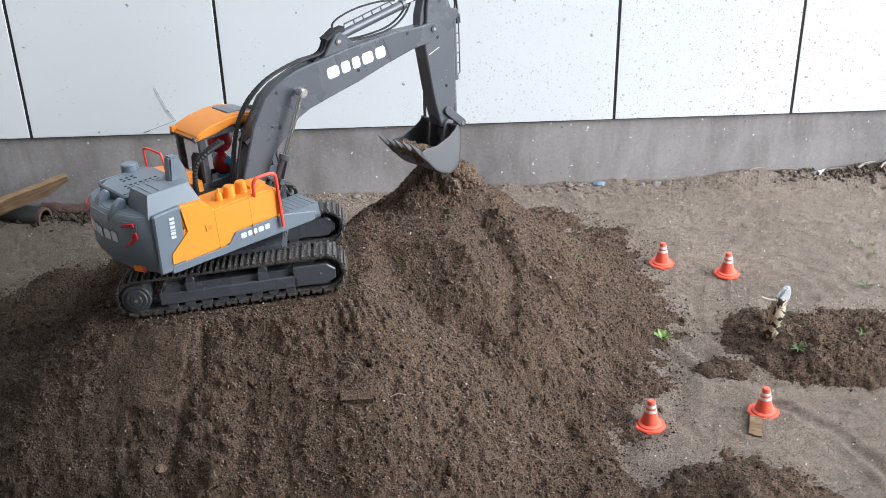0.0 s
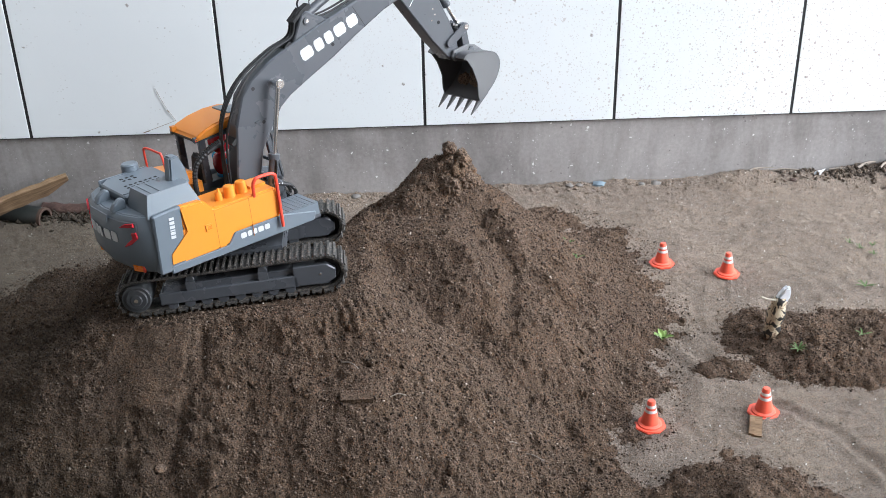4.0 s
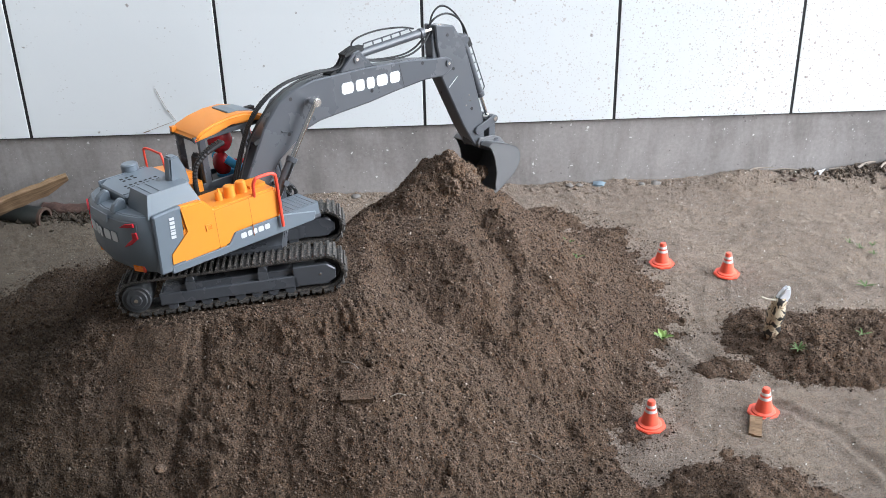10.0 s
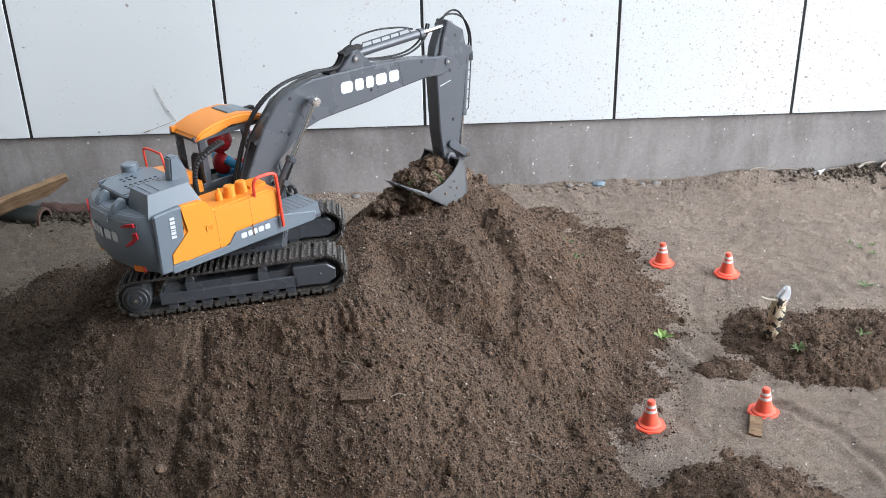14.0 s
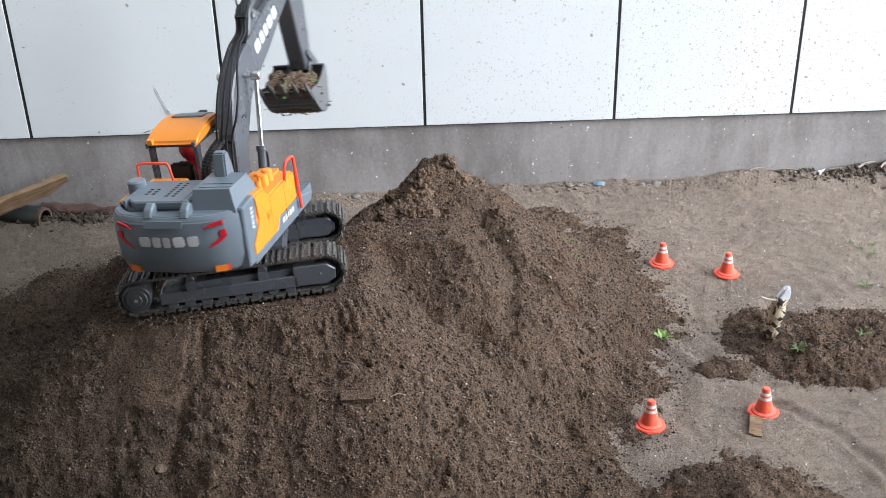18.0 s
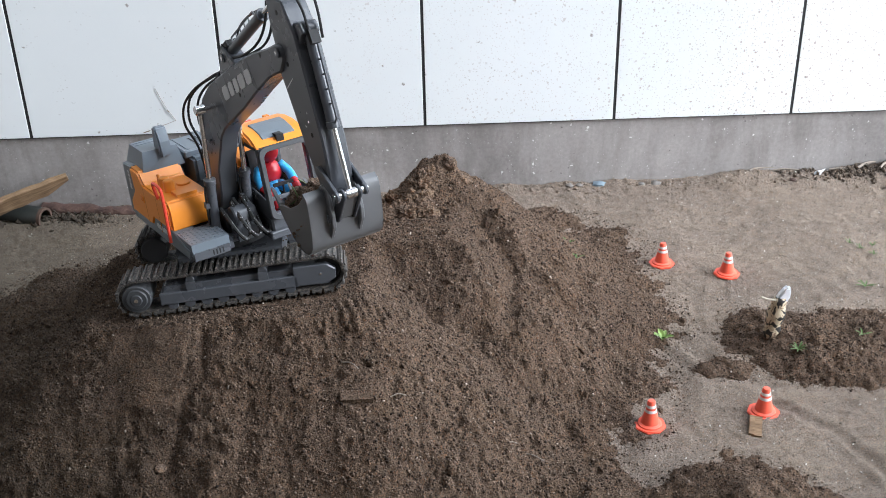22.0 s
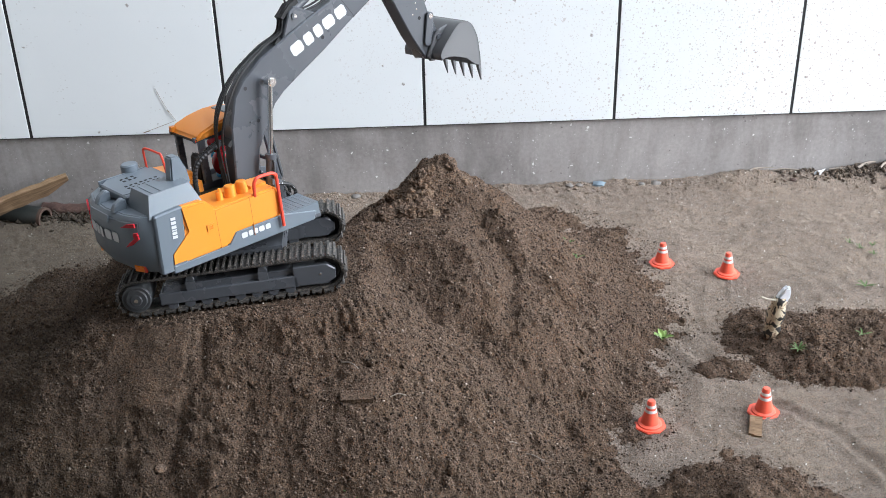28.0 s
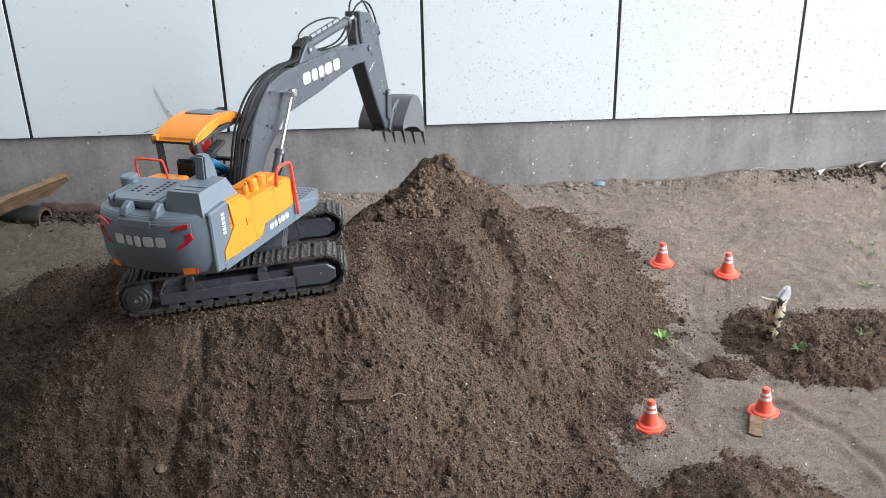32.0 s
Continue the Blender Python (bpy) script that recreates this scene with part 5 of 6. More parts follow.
M_TWIG = mat("dry twig", (0.26, 0.22, 0.18), 0.8)
M_PALE = mat("pale dry stalk", (0.52, 0.46, 0.36), 0.7)
M_LEAF = mat("fresh green leaf", (0.16, 0.26, 0.045), 0.5)
ln = Nodes(M_LEAF)
ln.color(ln.ramp(ln.noise(ln.coords(), 200, 4, 0.6), [(0.3, (0.09, 0.17, 0.03)), (0.7, (0.26, 0.37, 0.08))]))
M_GRASS = mat("dull grass", (0.11, 0.17, 0.05), 0.6)
M_STONE = mat("grey stone", (0.3, 0.28, 0.26), 0.8)
sn = Nodes(M_STONE)
sn.color(sn.ramp(sn.noise(sn.coords(), 90, 5, 0.7), [(0.3, (0.10, 0.09, 0.08)), (0.7, (0.25, 0.23, 0.21))]))
M_BLUE = mat("blue grey painted stone", (0.17, 0.22, 0.26), 0.7)
M_WHITEBIT = mat("white plastic scrap", (0.80, 0.82, 0.85), 0.5)


def lump(r, seed, rough=0.35, sub=2, flat=1.0):
    """A crumbly uneven lump."""
    bm = bmesh.new()
    bmesh.ops.create_icosphere(bm, subdivisions=sub, radius=r)
    for v in bm.verts:
        d = v.co.normalized()
        k = 1 + rough * (noise.noise(d * 1.7 + Vector((seed, 0, 0))) + 0.6 * noise.noise(d * 4.1 + Vector((0, seed, 0))) + 0.35 * noise.noise(d * 9 + Vector((0, 0, seed))))
        v.co = Vector((d.x, d.y, d.z * flat)) * r * k
    return bm


def top_of(x, y):
    return max(heap_surface(x, y), ground_height(x, y))


# board leaning at the wall, pipe end and branch
bm = box(-0.135, 0.060, -0.0045, 0.0045, -0.0135, 0.0125, 0.0012)
bmesh.ops.subdivide_edges(bm, edges=[e for e in bm.edges if e.calc_length() > 0.1], cuts=14)
for v in bm.verts:
    if v.co.x > 0.02:
        v.co.z *= 1 - 0.6 * (v.co.x - 0.02) / 0.04
        v.co.z += 0.004 * (v.co.x - 0.02) / 0.04
    v.co.z += 0.003 * noise.noise(v.co * 55)
    v.co.y += 0.0015 * noise.noise(v.co * 80 + Vector((5, 0, 0)))
plank = part("wooden_plank", bm, M_WOOD, m=Matrix.Translation((-0.622, 1.489, 0.047)) @ Vector((0.094, 0.035, 0.027)).to_track_quat("X", "Z").to_matrix().to_4x4() @ pose(0, 0, 0, 25, 0, 0))
tagged(plank, "broken weathered wooden plank leaning against the plinth", "plank")
pipe = thing("pipe_end", Matrix.Translation((-0.607, 1.487, 0.007)) @ Vector((0.118, -0.038, -0.004)).to_track_quat("X", "Z").to_matrix().to_4x4(), "short black pipe with a rusty open end lying on the ground", "pipe")
circ = [(0.0165 * math.cos(a), 0.0165 * math.sin(a)) for a in [2 * math.pi * k / 28 for k in range(28)]]
circ2 = [(x * 0.80, z * 0.80) for x, z in circ]
bm = bmesh.new()
vs = [[bm.verts.new((x, p[0], p[1])) for p in c] for c, x in ((circ, 0.0), (circ, -0.25), (circ2, -0.25), (circ2, 0.0))]
for i in range(28):
    j = (i + 1) % 28
    for k in range(4):
        bm.faces.new((vs[k][i], vs[k][j], vs[(k + 1) % 4][j], vs[(k + 1) % 4][i]))
bmesh.ops.recalc_face_normals(bm, faces=bm.faces)
part("pipe_body", bm, M_PIPE, pipe, smooth=True)
bm = bmesh.new()
vs = [[bm.verts.new((x, p[0] * s, p[1] * s)) for p in circ] for x, s in ((-0.004, 1.02), (0.0015, 1.02), (0.0015, 0.78), (-0.004, 0.78))]
for i in range(28):
    j = (i + 1) % 28
    for k in range(4):
        bm.faces.new((vs[k][i], vs[k][j], vs[(k + 1) % 4][j], vs[(k + 1) % 4][i]))
bmesh.ops.recalc_face_normals(bm, faces=bm.faces)
part("pipe_rim", bm, M_RUST, pipe, "rusty brown rim", smooth=True)
pts = [(-0.62, 1.522, 0.007), (-0.575, 1.520, 0.005), (-0.53, 1.514, 0.0035), (-0.485, 1.512, 0.002), (-0.43, 1.515, -0.002)]
bm = tube(pts, 0.0105, 12, n=10)
for v in bm.verts:
    v.co += Vector((0, 1, 1)) * 0.003 * noise.noise(v.co * 60)
tagged(part("dead_branch", bm, M_BARK, smooth=True), "reddish brown dead branch lying along the wall", "branch")

# twig stuck to the wall
tw = [(-0.424, 0.195), (-0.413, 0.167), (-0.400, 0.143), (-0.423, 0.135), (-0.450, 0.126)]
bm = tube([(s, -0.0065, z) for s, z in tw[:3]], 0.00035, 6, n=3)
tube([(s, -0.0065, z) for s, z in tw[2:]], 0.00035, 6, n=3, bm=bm)
tube([(-0.450, -0.007, 0.126), (-0.440, -0.008, 0.1295)], 0.0009, 6, n=2, bm=bm)
tube([(-0.410, -0.007, 0.160), (-0.408, -0.008, 0.157)], 0.0009, 6, n=2, bm=bm)
tagged(part("wall_twig", bm, M_TWIG, m=WALL), "thin dry bent twig caught on the white wall", "twig")

# toy in camouflage colours standing in the dug soil
M_CAMO = mat("camouflage paint", (0.5, 0.42, 0.3), 0.6)
cn = Nodes(M_CAMO)
cv = cn.coords()
patch = cn.noise(cv, 130, 2, 0.5, 0.6)
cn.color(cn.ramp(patch, [(0.47, (0.02, 0.018, 0.016)), (0.50, (0.50, 0.40, 0.27)), (0.60, (0.55, 0.46, 0.33)), (0.64, (0.22, 0.15, 0.09))]))


def camo_toy():
    b = lathe([(0.0010, 0.0), (0.0085, 0.001), (0.0100, 0.008), (0.0085, 0.014), (0.0098, 0.020), (0.0112, 0.028), (0.0108, 0.036), (0.0082, 0.041), (0.0092, 0.046), (0.0075, 0.052), (0.0010, 0.054)], 20)
    for v in b.verts:
        v.co += Vector(noise.noise_vector(v.co * 90)) * 0.0018
        v.co.x += (v.co.z / 0.054) * 0.007
    for f in b.faces:
        f.smooth = True
    top_ = prism([(-0.001, 0.045), (0.004, 0.057), (0.010, 0.066), (0.015, 0.068), (0.0175, 0.064), (0.0170, 0.050), (0.012, 0.044)], "y", -0.0050, 0.0050, 0.0025, 2)
    for f in top_.faces:
        f.material_index = 1
    join(b, top_)
    arm_ = tube([(0.004, -0.003, 0.050), (-0.008, -0.004, 0.052), (-0.018, -0.005, 0.056)], 0.0013, 6)
    for f in arm_.faces:
        f.material_index = 2
    join(b, arm_)
    me = bpy.data.meshes.new("camouflage_toy")
    b.to_mesh(me)
    b.free()
    for m_ in (M_CAMO, M_WHITEBIT, M_PALE):
        me.materials.append(m_)
    ob = new("camouflage_toy", me)
    ob.matrix_basis = pose(0.389, 1.094, berm_surface(0.389, 1.094) - 0.004, 0, 0, 0)
    return tagged(ob, "small camouflage-coloured toy with a white top stuck in dark soil", "toy figure")


camo_toy()


# plants
def sprout(x, y, z, n, length, width, seed, material, label):
    rnd = random.Random(seed)
    root = thing("seedling", pose(x, y, z), label, "plant")
    for k in range(n):
        a = 2 * math.pi * k / n + rnd.uniform(-0.4, 0.4)
        l = length * rnd.uniform(0.7, 1.15)
        lift = rnd.uniform(0.35, 1.0)
        bm = bmesh.new()
        rows = []
        for i in range(6):
            t = i / 5
            r = l * t * (1 - 0.25 * t * lift)
            h = l * lift * (t - 0.45 * t * t)
            w = width * math.sin(math.pi * min(0.98, 0.12 + 0.88 * t)) + 0.0002
            d = Vector((math.cos(a), math.sin(a), 0))
            s = Vector((-math.sin(a), math.cos(a), 0))
            c = d * r + Vector((0, 0, h + 0.001))
            rows.append([bm.verts.new(c - s * w + Vector((0, 0, w * 0.5))), bm.verts.new(c), bm.verts.new(c + s * w + Vector((0, 0, w * 0.5)))])
        for u, v in zip(rows, rows[1:]):
            for q in range(2):
                bm.faces.new((u[q], u[q + 1], v[q + 1], v[q]))
        ob = part("leaf", bm, material, root, smooth=True)
    return root


sprout(0.265, 1.112, top_of(0.265, 1.112), 6, 0.017, 0.0032, 3, M_LEAF, "small bright green seedling at the foot of the heap")
sprout(0.412, 1.058, berm_surface(0.412, 1.058), 12, 0.012, 0.0006, 5, M_GRASS, "tuft of thin green grass in dark soil")
sprout(0.553, 1.226, ground_height(0.553, 1.226), 7, 0.016, 0.0010, 8, M_GRASS, "small tuft of dull grass on sandy ground")
sprout(0.493, 1.077, berm_surface(0.493, 1.077), 5, 0.015, 0.0008, 9, M_GRASS, "small tuft of dull grass in dark soil")
sprout(0.165, 1.255, top_of(0.165, 1.255), 5, 0.012, 0.0010, 12, M_GRASS, "green shoot on the flank of the heap")
sprout(0.168, 1.195, top_of(0.168, 1.195), 5, 0.012, 0.0010, 13, M_GRASS, "green shoot on the flank of the heap")

for k, (px_, py_) in enumerate(((0.585, 1.335), (0.598, 1.318), (0.575, 1.350), (0.606, 1.345))):
    sprout(px_, py_, ground_height(px_, py_), 8, 0.009, 0.0005, 30 + k, M_GRASS, "low patch of dull grass on sandy ground")

# wood chip by the cone, clod and stalks on the heap
bm = box(-0.0068, 0.0068, -0.0165, 0.0165, 0, 0.0022, 0.0006)
box(-0.0062, -0.001, -0.0165, 0.0150, 0.002, 0.0038, 0.0006, bm=bm)
tagged(part("wood_chip", bm, M_WOOD, m=pose(0.329, 0.930, ground_height(0.329, 0.93) + 0.0002, 3, 0, -17)), "flat splintered piece of brown wood beside a cone", "wood chip")


def debris(name, x, y, bm, material, label, category, rz=0, rx=0, up=0.0, smooth=False):
    return tagged(part(name, bm, material, m=pose(x, y, top_of(x, y) + up, rx, 0, rz), smooth=smooth), label, category)


bm = box(-0.0155, 0.0155, -0.006, 0.006, -0.005, 0.006, 0.002, 2)
for v in bm.verts:
    v.co += Vector(noise.noise_vector(v.co * 120)) * 0.0012
debris("soil_clod", -0.0873, 0.8658, bm, M_CLOD, "brick-shaped clod of pressed brown soil", "soil clod", rz=4, rx=20, up=-0.0025, smooth=True)
for sx, sy, rz, l in ((-0.0947, 0.8947, -35, 0.022), (-0.0473, 0.8732, 8, 0.016), (0.0827, 0.8646, -25, 0.030), (-0.5202, 1.0984, -60, 0.020), (0.064, 0.8668, 10, 0.012), (0.3355, 0.8331, 5, 0.012), (0.0472, 1.055, -30, 0.014)):
    debris("dry_stalk", sx, sy, tube([(-l / 2, 0, 0.001), (0, l * 0.08, 0.003), (l / 2, 0, 0.001)], 0.0006, 5), M_TWIG, "thin dry stalk lying on the soil", "stalk", rz=rz)
for sx, sy, r, mt, nm, lb in ((0.253, 1.58, 0.0105, M_BLUE, "flat_stone", "flat blue grey stone at the foot of the plinth"), (0.2043, 1.5672, 0.0065, M_STONE, "pebble", "grey pebble at the foot of the plinth"),
                              (0.2199, 1.5701, 0.0060, M_STONE, "pebble", "grey pebble at the foot of the plinth"), (0.3436, 1.5811, 0.0085, M_STONE, "pebble", "grey pebble at the foot of the plinth"),
                              (0.3202, 1.5766, 0.0055, M_STONE, "pebble", "grey pebble at the foot of the plinth"), (-0.1352, 1.547, 0.0080, M_STONE, "pebble", "grey pebble behind the heap"),
                              (-0.276, 0.8239, 0.0062, M_DUG, "soil_lump", "pale brown lump of dry soil on the heap"), (-0.4834, 0.9958, 0.0022, M_WHITEBIT, "pebble", "small white pebble on the soil")):
    debris(nm, sx, sy, lump(r, sx * 40, 0.3, 2, 0.45), mt, lb, "stone", smooth=True)
bm = prism([(-0.010, 0.0), (0.002, 0.0), (0.011, 0.010), (0.003, 0.0075), (-0.005, 0.006)], "y", -0.0015, 0.0015, 0.0006)
debris("plastic_scrap", 0.6102, 1.5934, bm, M_WHITEBIT, "white scrap of plastic lying at the plinth", "litter", rx=-15)
for sx, sy, rz, l, r in ((0.5242, 1.6081, 12, 0.05, 0.0022), (0.5637, 1.604, -8, 0.05, 0.0014), (0.7023, 1.618, 28, 0.06, 0.0024), (0.6521, 1.6061, -12, 0.04, 0.0018), (0.7269, 1.6091, 40, 0.05, 0.002), (0.6874, 1.6142, -35, 0.03, 0.0016), (0.578, 1.5748, -40, 0.02, 0.0010)):
    bm = tube([(-l / 2, 0, 0.002), (-l * 0.1, l * 0.06, 0.004), (l / 2, 0, 0.003)], r, 6)
    debris("dry_stick", sx, sy, bm, M_TWIG, "dry grey stick lying along the plinth", "stick", rz=rz, smooth=True)
debris("dead_leaf", 0.5622, 1.5725, lump(0.0055, 4.2, 0.5, 2, 0.25), M_BARK, "curled reddish brown dead leaf", "leaf")


# ---- crumbs, grains and gravel ----
def scatter(name, count, place, sizes, material, label, seed, sub=1):
    """Many small uneven grains in one mesh. place(rnd) gives a point or None."""
    rnd = random.Random(seed)
    protos = []
    for k in range(8):
        b = bmesh.new()
        if sub == 0:
            o = [b.verts.new(c) for c in ((1, 0, 0), (-1, 0, 0), (0, 1, 0), (0, -1, 0), (0, 0, 1), (0, 0, -1))]
            for i in (0, 1):
                for j in (2, 3):
                    for q in (4, 5):
                        b.faces.new((o[i], o[j], o[q]) if (i + j + q) % 2 == 0 else (o[i], o[q], o[j]))
        else:
            bmesh.ops.create_icosphere(b, subdivisions=sub, radius=1.0)
        squash = np.array((1.25, rnd.uniform(0.7, 1.1), rnd.uniform(0.5, 0.9)))
        pts = squash * np.array([(v.co * (1 + 0.75 * noise.noise(v.co * 1.9 + Vector((k * 3.3, seed, 0))) + 0.32 * rnd.uniform(-1, 1))) for v in b.verts])
        b.verts.index_update()
        tris = np.array([[v.index for v in f.verts] for f in b.faces])
        b.free()
        protos.append((pts, tris))
    vs, fs, base_ = [], [], 0
    while count > 0:
        count -= 1
        p = place(rnd)
        if p is None:
            continue
        pts, tris = protos[rnd.randrange(8)]
        s = sizes(rnd)
        m_ = np.array(Euler((rnd.uniform(0, 6.3), rnd.uniform(0, 6.3), rnd.uniform(0, 6.3))).to_matrix()) * s
        vs.append(pts @ m_.T + np.array(p))
        fs.append(tris + base_)
        base_ += len(pts)
    v, f = np.concatenate(vs), np.concatenate(fs)
    me = bpy.data.meshes.new(name)
    me.vertices.add(len(v))
    me.vertices.foreach_set("co", v.astype(np.float32).ravel())
    me.loops.add(f.size)
    me.loops.foreach_set("vertex_index", f.astype(np.int32).ravel())
    me.polygons.add(len(f))
    me.polygons.foreach_set("loop_start", np.arange(0, f.size, 3, dtype=np.int32))
    me.update(calc_edges=True)
    me.materials.append(material)
    return tagged(new(name, me), label, "soil" if "soil" in name else "gravel", kind="stuff")


def island_material(name, stops, rough=0.95):
    m = mat(name, (0.1, 0.1, 0.1), rough, 0, 0.3)
    n = Nodes(m)
    g = n.t.nodes.new("ShaderNodeNewGeometry")
    c = n.ramp(g.outputs["Random Per Island"], stops)
    v = n.coords()
    c = n.mix(0.45, c, n.mix(1.0, c, n.ramp(n.noise(v, 500, 4, 0.7), [(0.3, (0.3, 0.3, 0.3)), (0.7, (1.7, 1.7, 1.7))]), "MULTIPLY"))
    n.color(n.left_dark(c, v, (0.80, 1.16)))
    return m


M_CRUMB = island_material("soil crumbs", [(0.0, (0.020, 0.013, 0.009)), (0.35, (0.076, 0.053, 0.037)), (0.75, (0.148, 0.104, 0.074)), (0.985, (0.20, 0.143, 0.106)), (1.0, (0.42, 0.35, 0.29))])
M_GRAVEL = island_material("fine gravel", [(0.0, (0.08, 0.066, 0.055)), (0.2, (0.17, 0.142, 0.118)), (0.6, (0.29, 0.245, 0.207)), (0.85, (0.46, 0.40, 0.345)), (1.0, (0.74, 0.70, 0.65))])


def heap_place(rnd):
    x, y = rnd.uniform(-0.62, 0.36), rnd.uniform(0.72, 1.50)
    if -0.34 < x < -0.262 and 0.87 < y < 0.945 and rnd.random() < 0.85:
        return None
    if heap_height(x, y) < -0.025:
        return None
    z = heap_surface(x, y)
    g = ground_height(x, y)
    if z < g - 0.012 or (z < g and rnd.random() < 0.75):
        return None
    if -0.345 < x < -0.105 and 0.975 < y < 1.14 and rnd.random() < 0.6:
        return None
    return x, y, max(z, g) + 0.0002


def crumb_size(rnd):
    return 0.0007 + 0.0014 * rnd.random() ** 4


scatter("soil_crumbs", 165000, heap_place, crumb_size, M_CRUMB, "loose brown soil crumbs on the heap", 11, sub=0)
scatter("soil_lumps", 900, heap_place, lambda r: 0.0014 + 0.0032 * r.random() ** 4, M_SOIL, "larger crumbly soil lumps on the heap", 12, sub=2)


def bank_place(rnd):
    if rnd.random() < 0.72:
        x, y = rnd.uniform(0.32, 0.70), rnd.uniform(0.97, 1.2)
        z = berm_surface(x, y)
    else:
        x, y = rnd.uniform(0.13, 0.41), rnd.uniform(0.70, 0.93)
        z = small_heap_surface(x, y)
    g = ground_height(x, y)
    return (x, y, max(z, g)) if z > g - 0.006 and (z > g or rnd.random() < 0.3) else None


scatter("soil_crumbs", 30000, bank_place, crumb_size, M_CRUMB, "loose brown soil crumbs on the dug bank", 13, sub=0)


def ground_place(rnd):
    x = rnd.uniform(-0.75, 0.78)
    y = rnd.uniform(0.72, 1.64)
    if x < 0 and y < 1.3 or heap_height(x, y) > 0.006:
        return None
    return x, y, ground_height(x, y)


scatter("gravel", 70000, ground_place, lambda r: 0.0005 + 0.0011 * r.random() ** 5, M_GRAVEL, "fine gravel and grit on sandy ground", 14, sub=0)


def wall_foot_place(rnd):
    x = rnd.uniform(-0.75, 0.85)
    y = 1.570 + 0.0749 * x - 0.002 - abs(rnd.gauss(0, 0.025))
    return x, y, ground_height(x, y)


scatter("gravel", 2600, wall_foot_place, lambda r: 0.0007 + 0.0026 * r.random() ** 4.5, M_SAND, "crumbs and small stones along the plinth", 15, sub=1)


M_RUBBLE = soil_material("dry crumbled earth", (0.06, 0.048, 0.039), (0.125, 0.102, 0.084), (0.20, 0.168, 0.138))


def rubble_place(rnd):
    x, y = rnd.gauss(-0.585, 0.05), 1.505 + rnd.gauss(0, 0.018)
    return (x, y, ground_height(x, y) + 0.001) if y < 1.52 else None


scatter("soil_lumps", 300, rubble_place, lambda r: 0.0012 + 0.0040 * r.random() ** 3, M_RUBBLE, "dry earth lumps beside the pipe", 16, sub=2)


def far_foot_place(rnd):
    x = rnd.gauss(0.70, 0.06)
    y = 1.570 + 0.0749 * x - 0.004 - abs(rnd.gauss(0, 0.020))
    return x, y, ground_height(x, y) + 0.001


scatter("soil_lumps", 420, far_foot_place, lambda r: 0.0012 + 0.0036 * r.random() ** 3, M_RUBBLE, "dark crumbled earth and leaf litter along the plinth", 17, sub=2)


# ---- soil that moves: cap of the heap, bucket loads, falling crumbs ----
rs = random.Random(21)


def crumbly(name, r, seed, label, flat=1.0, material=M_CLOD):
    bm = bmesh.new()
    bmesh.ops.create_icosphere(bm, subdivisions=4, radius=1.0)
    for v in bm.verts:
        d = v.co.normalized()
        o = Vector((seed * 1.3, seed * 0.7, seed))
        k = 1 + 0.32 * noise.noise(d * 1.5 + o) + 0.20 * noise.noise(d * 3.7 + o) + 0.13 * noise.noise(d * 9 + o) + 0.09 * noise.noise(d * 21 + o)
        v.co = Vector((d.x, d.y, d.z * flat)) * r * k
    return tagged(part(name, bm, material), label, "soil clod", "clods of dug soil")


LOAD = []  # clod, place on the heap, place in the bucket, moment it drops
REST = []  # clod, place before, place while pushed, place after
for k in range(34):
    r = rs.uniform(0.0075, 0.0110)
    ob = crumbly("soil_clod", r, k + 0.5, "crumbly clod of brown soil scooped from the heap", material=M_DUG)
    a, q = rs.uniform(0, 6.28), rs.uniform(0, 1)
    start = Vector((0.014 + 0.019 * q * math.cos(a), 1.252 + 0.022 * q * math.sin(a), 0.184 - 0.024 * q))
    row, col, lay = k % 4, (k // 4) % 3, min(k // 12, 2)
    hold = Vector((0.016 + 0.0115 * row + rs.uniform(-0.002, 0.002), -0.019 + 0.019 * col + rs.uniform(-0.003, 0.003), min((0.030, 0.019, 0.008)[lay], (0.031, 0.029, 0.022, 0.013)[row]) + rs.uniform(-0.003, 0.003)))
    LOAD.append((ob, start, hold, 23.56 + 0.16 * rs.random()))
for k in range(26):
    r = rs.uniform(0.009, 0.0145)
    ob = crumbly("soil_clod", r, k + 40.5, "crumbly clod of brown soil on top of the heap", material=M_DUG if k % 3 else M_CLOD)
    a, q = rs.uniform(0, 6.28), rs.uniform(0.3, 1)
    start = Vector((0.012 + 0.034 * q * math.cos(a), 1.250 + 0.026 * q * math.sin(a), 0.181 - 0.030 * q))
    end = Vector((-0.042 + rs.uniform(-0.030, 0.030), 1.218 + rs.uniform(-0.028, 0.028), 0))
    end.z = heap_height(end.x, end.y) - r * 0.25
    push = Vector((-0.042 + rs.uniform(-0.044, 0.044), 1.226 + rs.uniform(-0.030, 0.028), 0))
    push.z = heap_height(push.x, push.y) + rs.uniform(0.0, 1.2) * r
    REST.append((ob, start, push, end))
FIRST = []  # the small load at the start
for k in range(10):
    r = rs.uniform(0.0065, 0.0105)
    ob = crumbly("soil_clod", r, k + 80.5, "small crumbly clod of brown soil in the bucket", material=M_DUG)
    hold = Vector((0.022 + 0.0085 * (k % 5), -0.016 + 0.018 * (k // 5) + rs.uniform(-0.004, 0.004), 0.034 - 0.0045 * (k % 5) + rs.uniform(-0.002, 0.002)))
    FIRST.append((ob, hold, 3.4 + 1.2 * rs.random() + (0 if k % 3 else -1.2)))


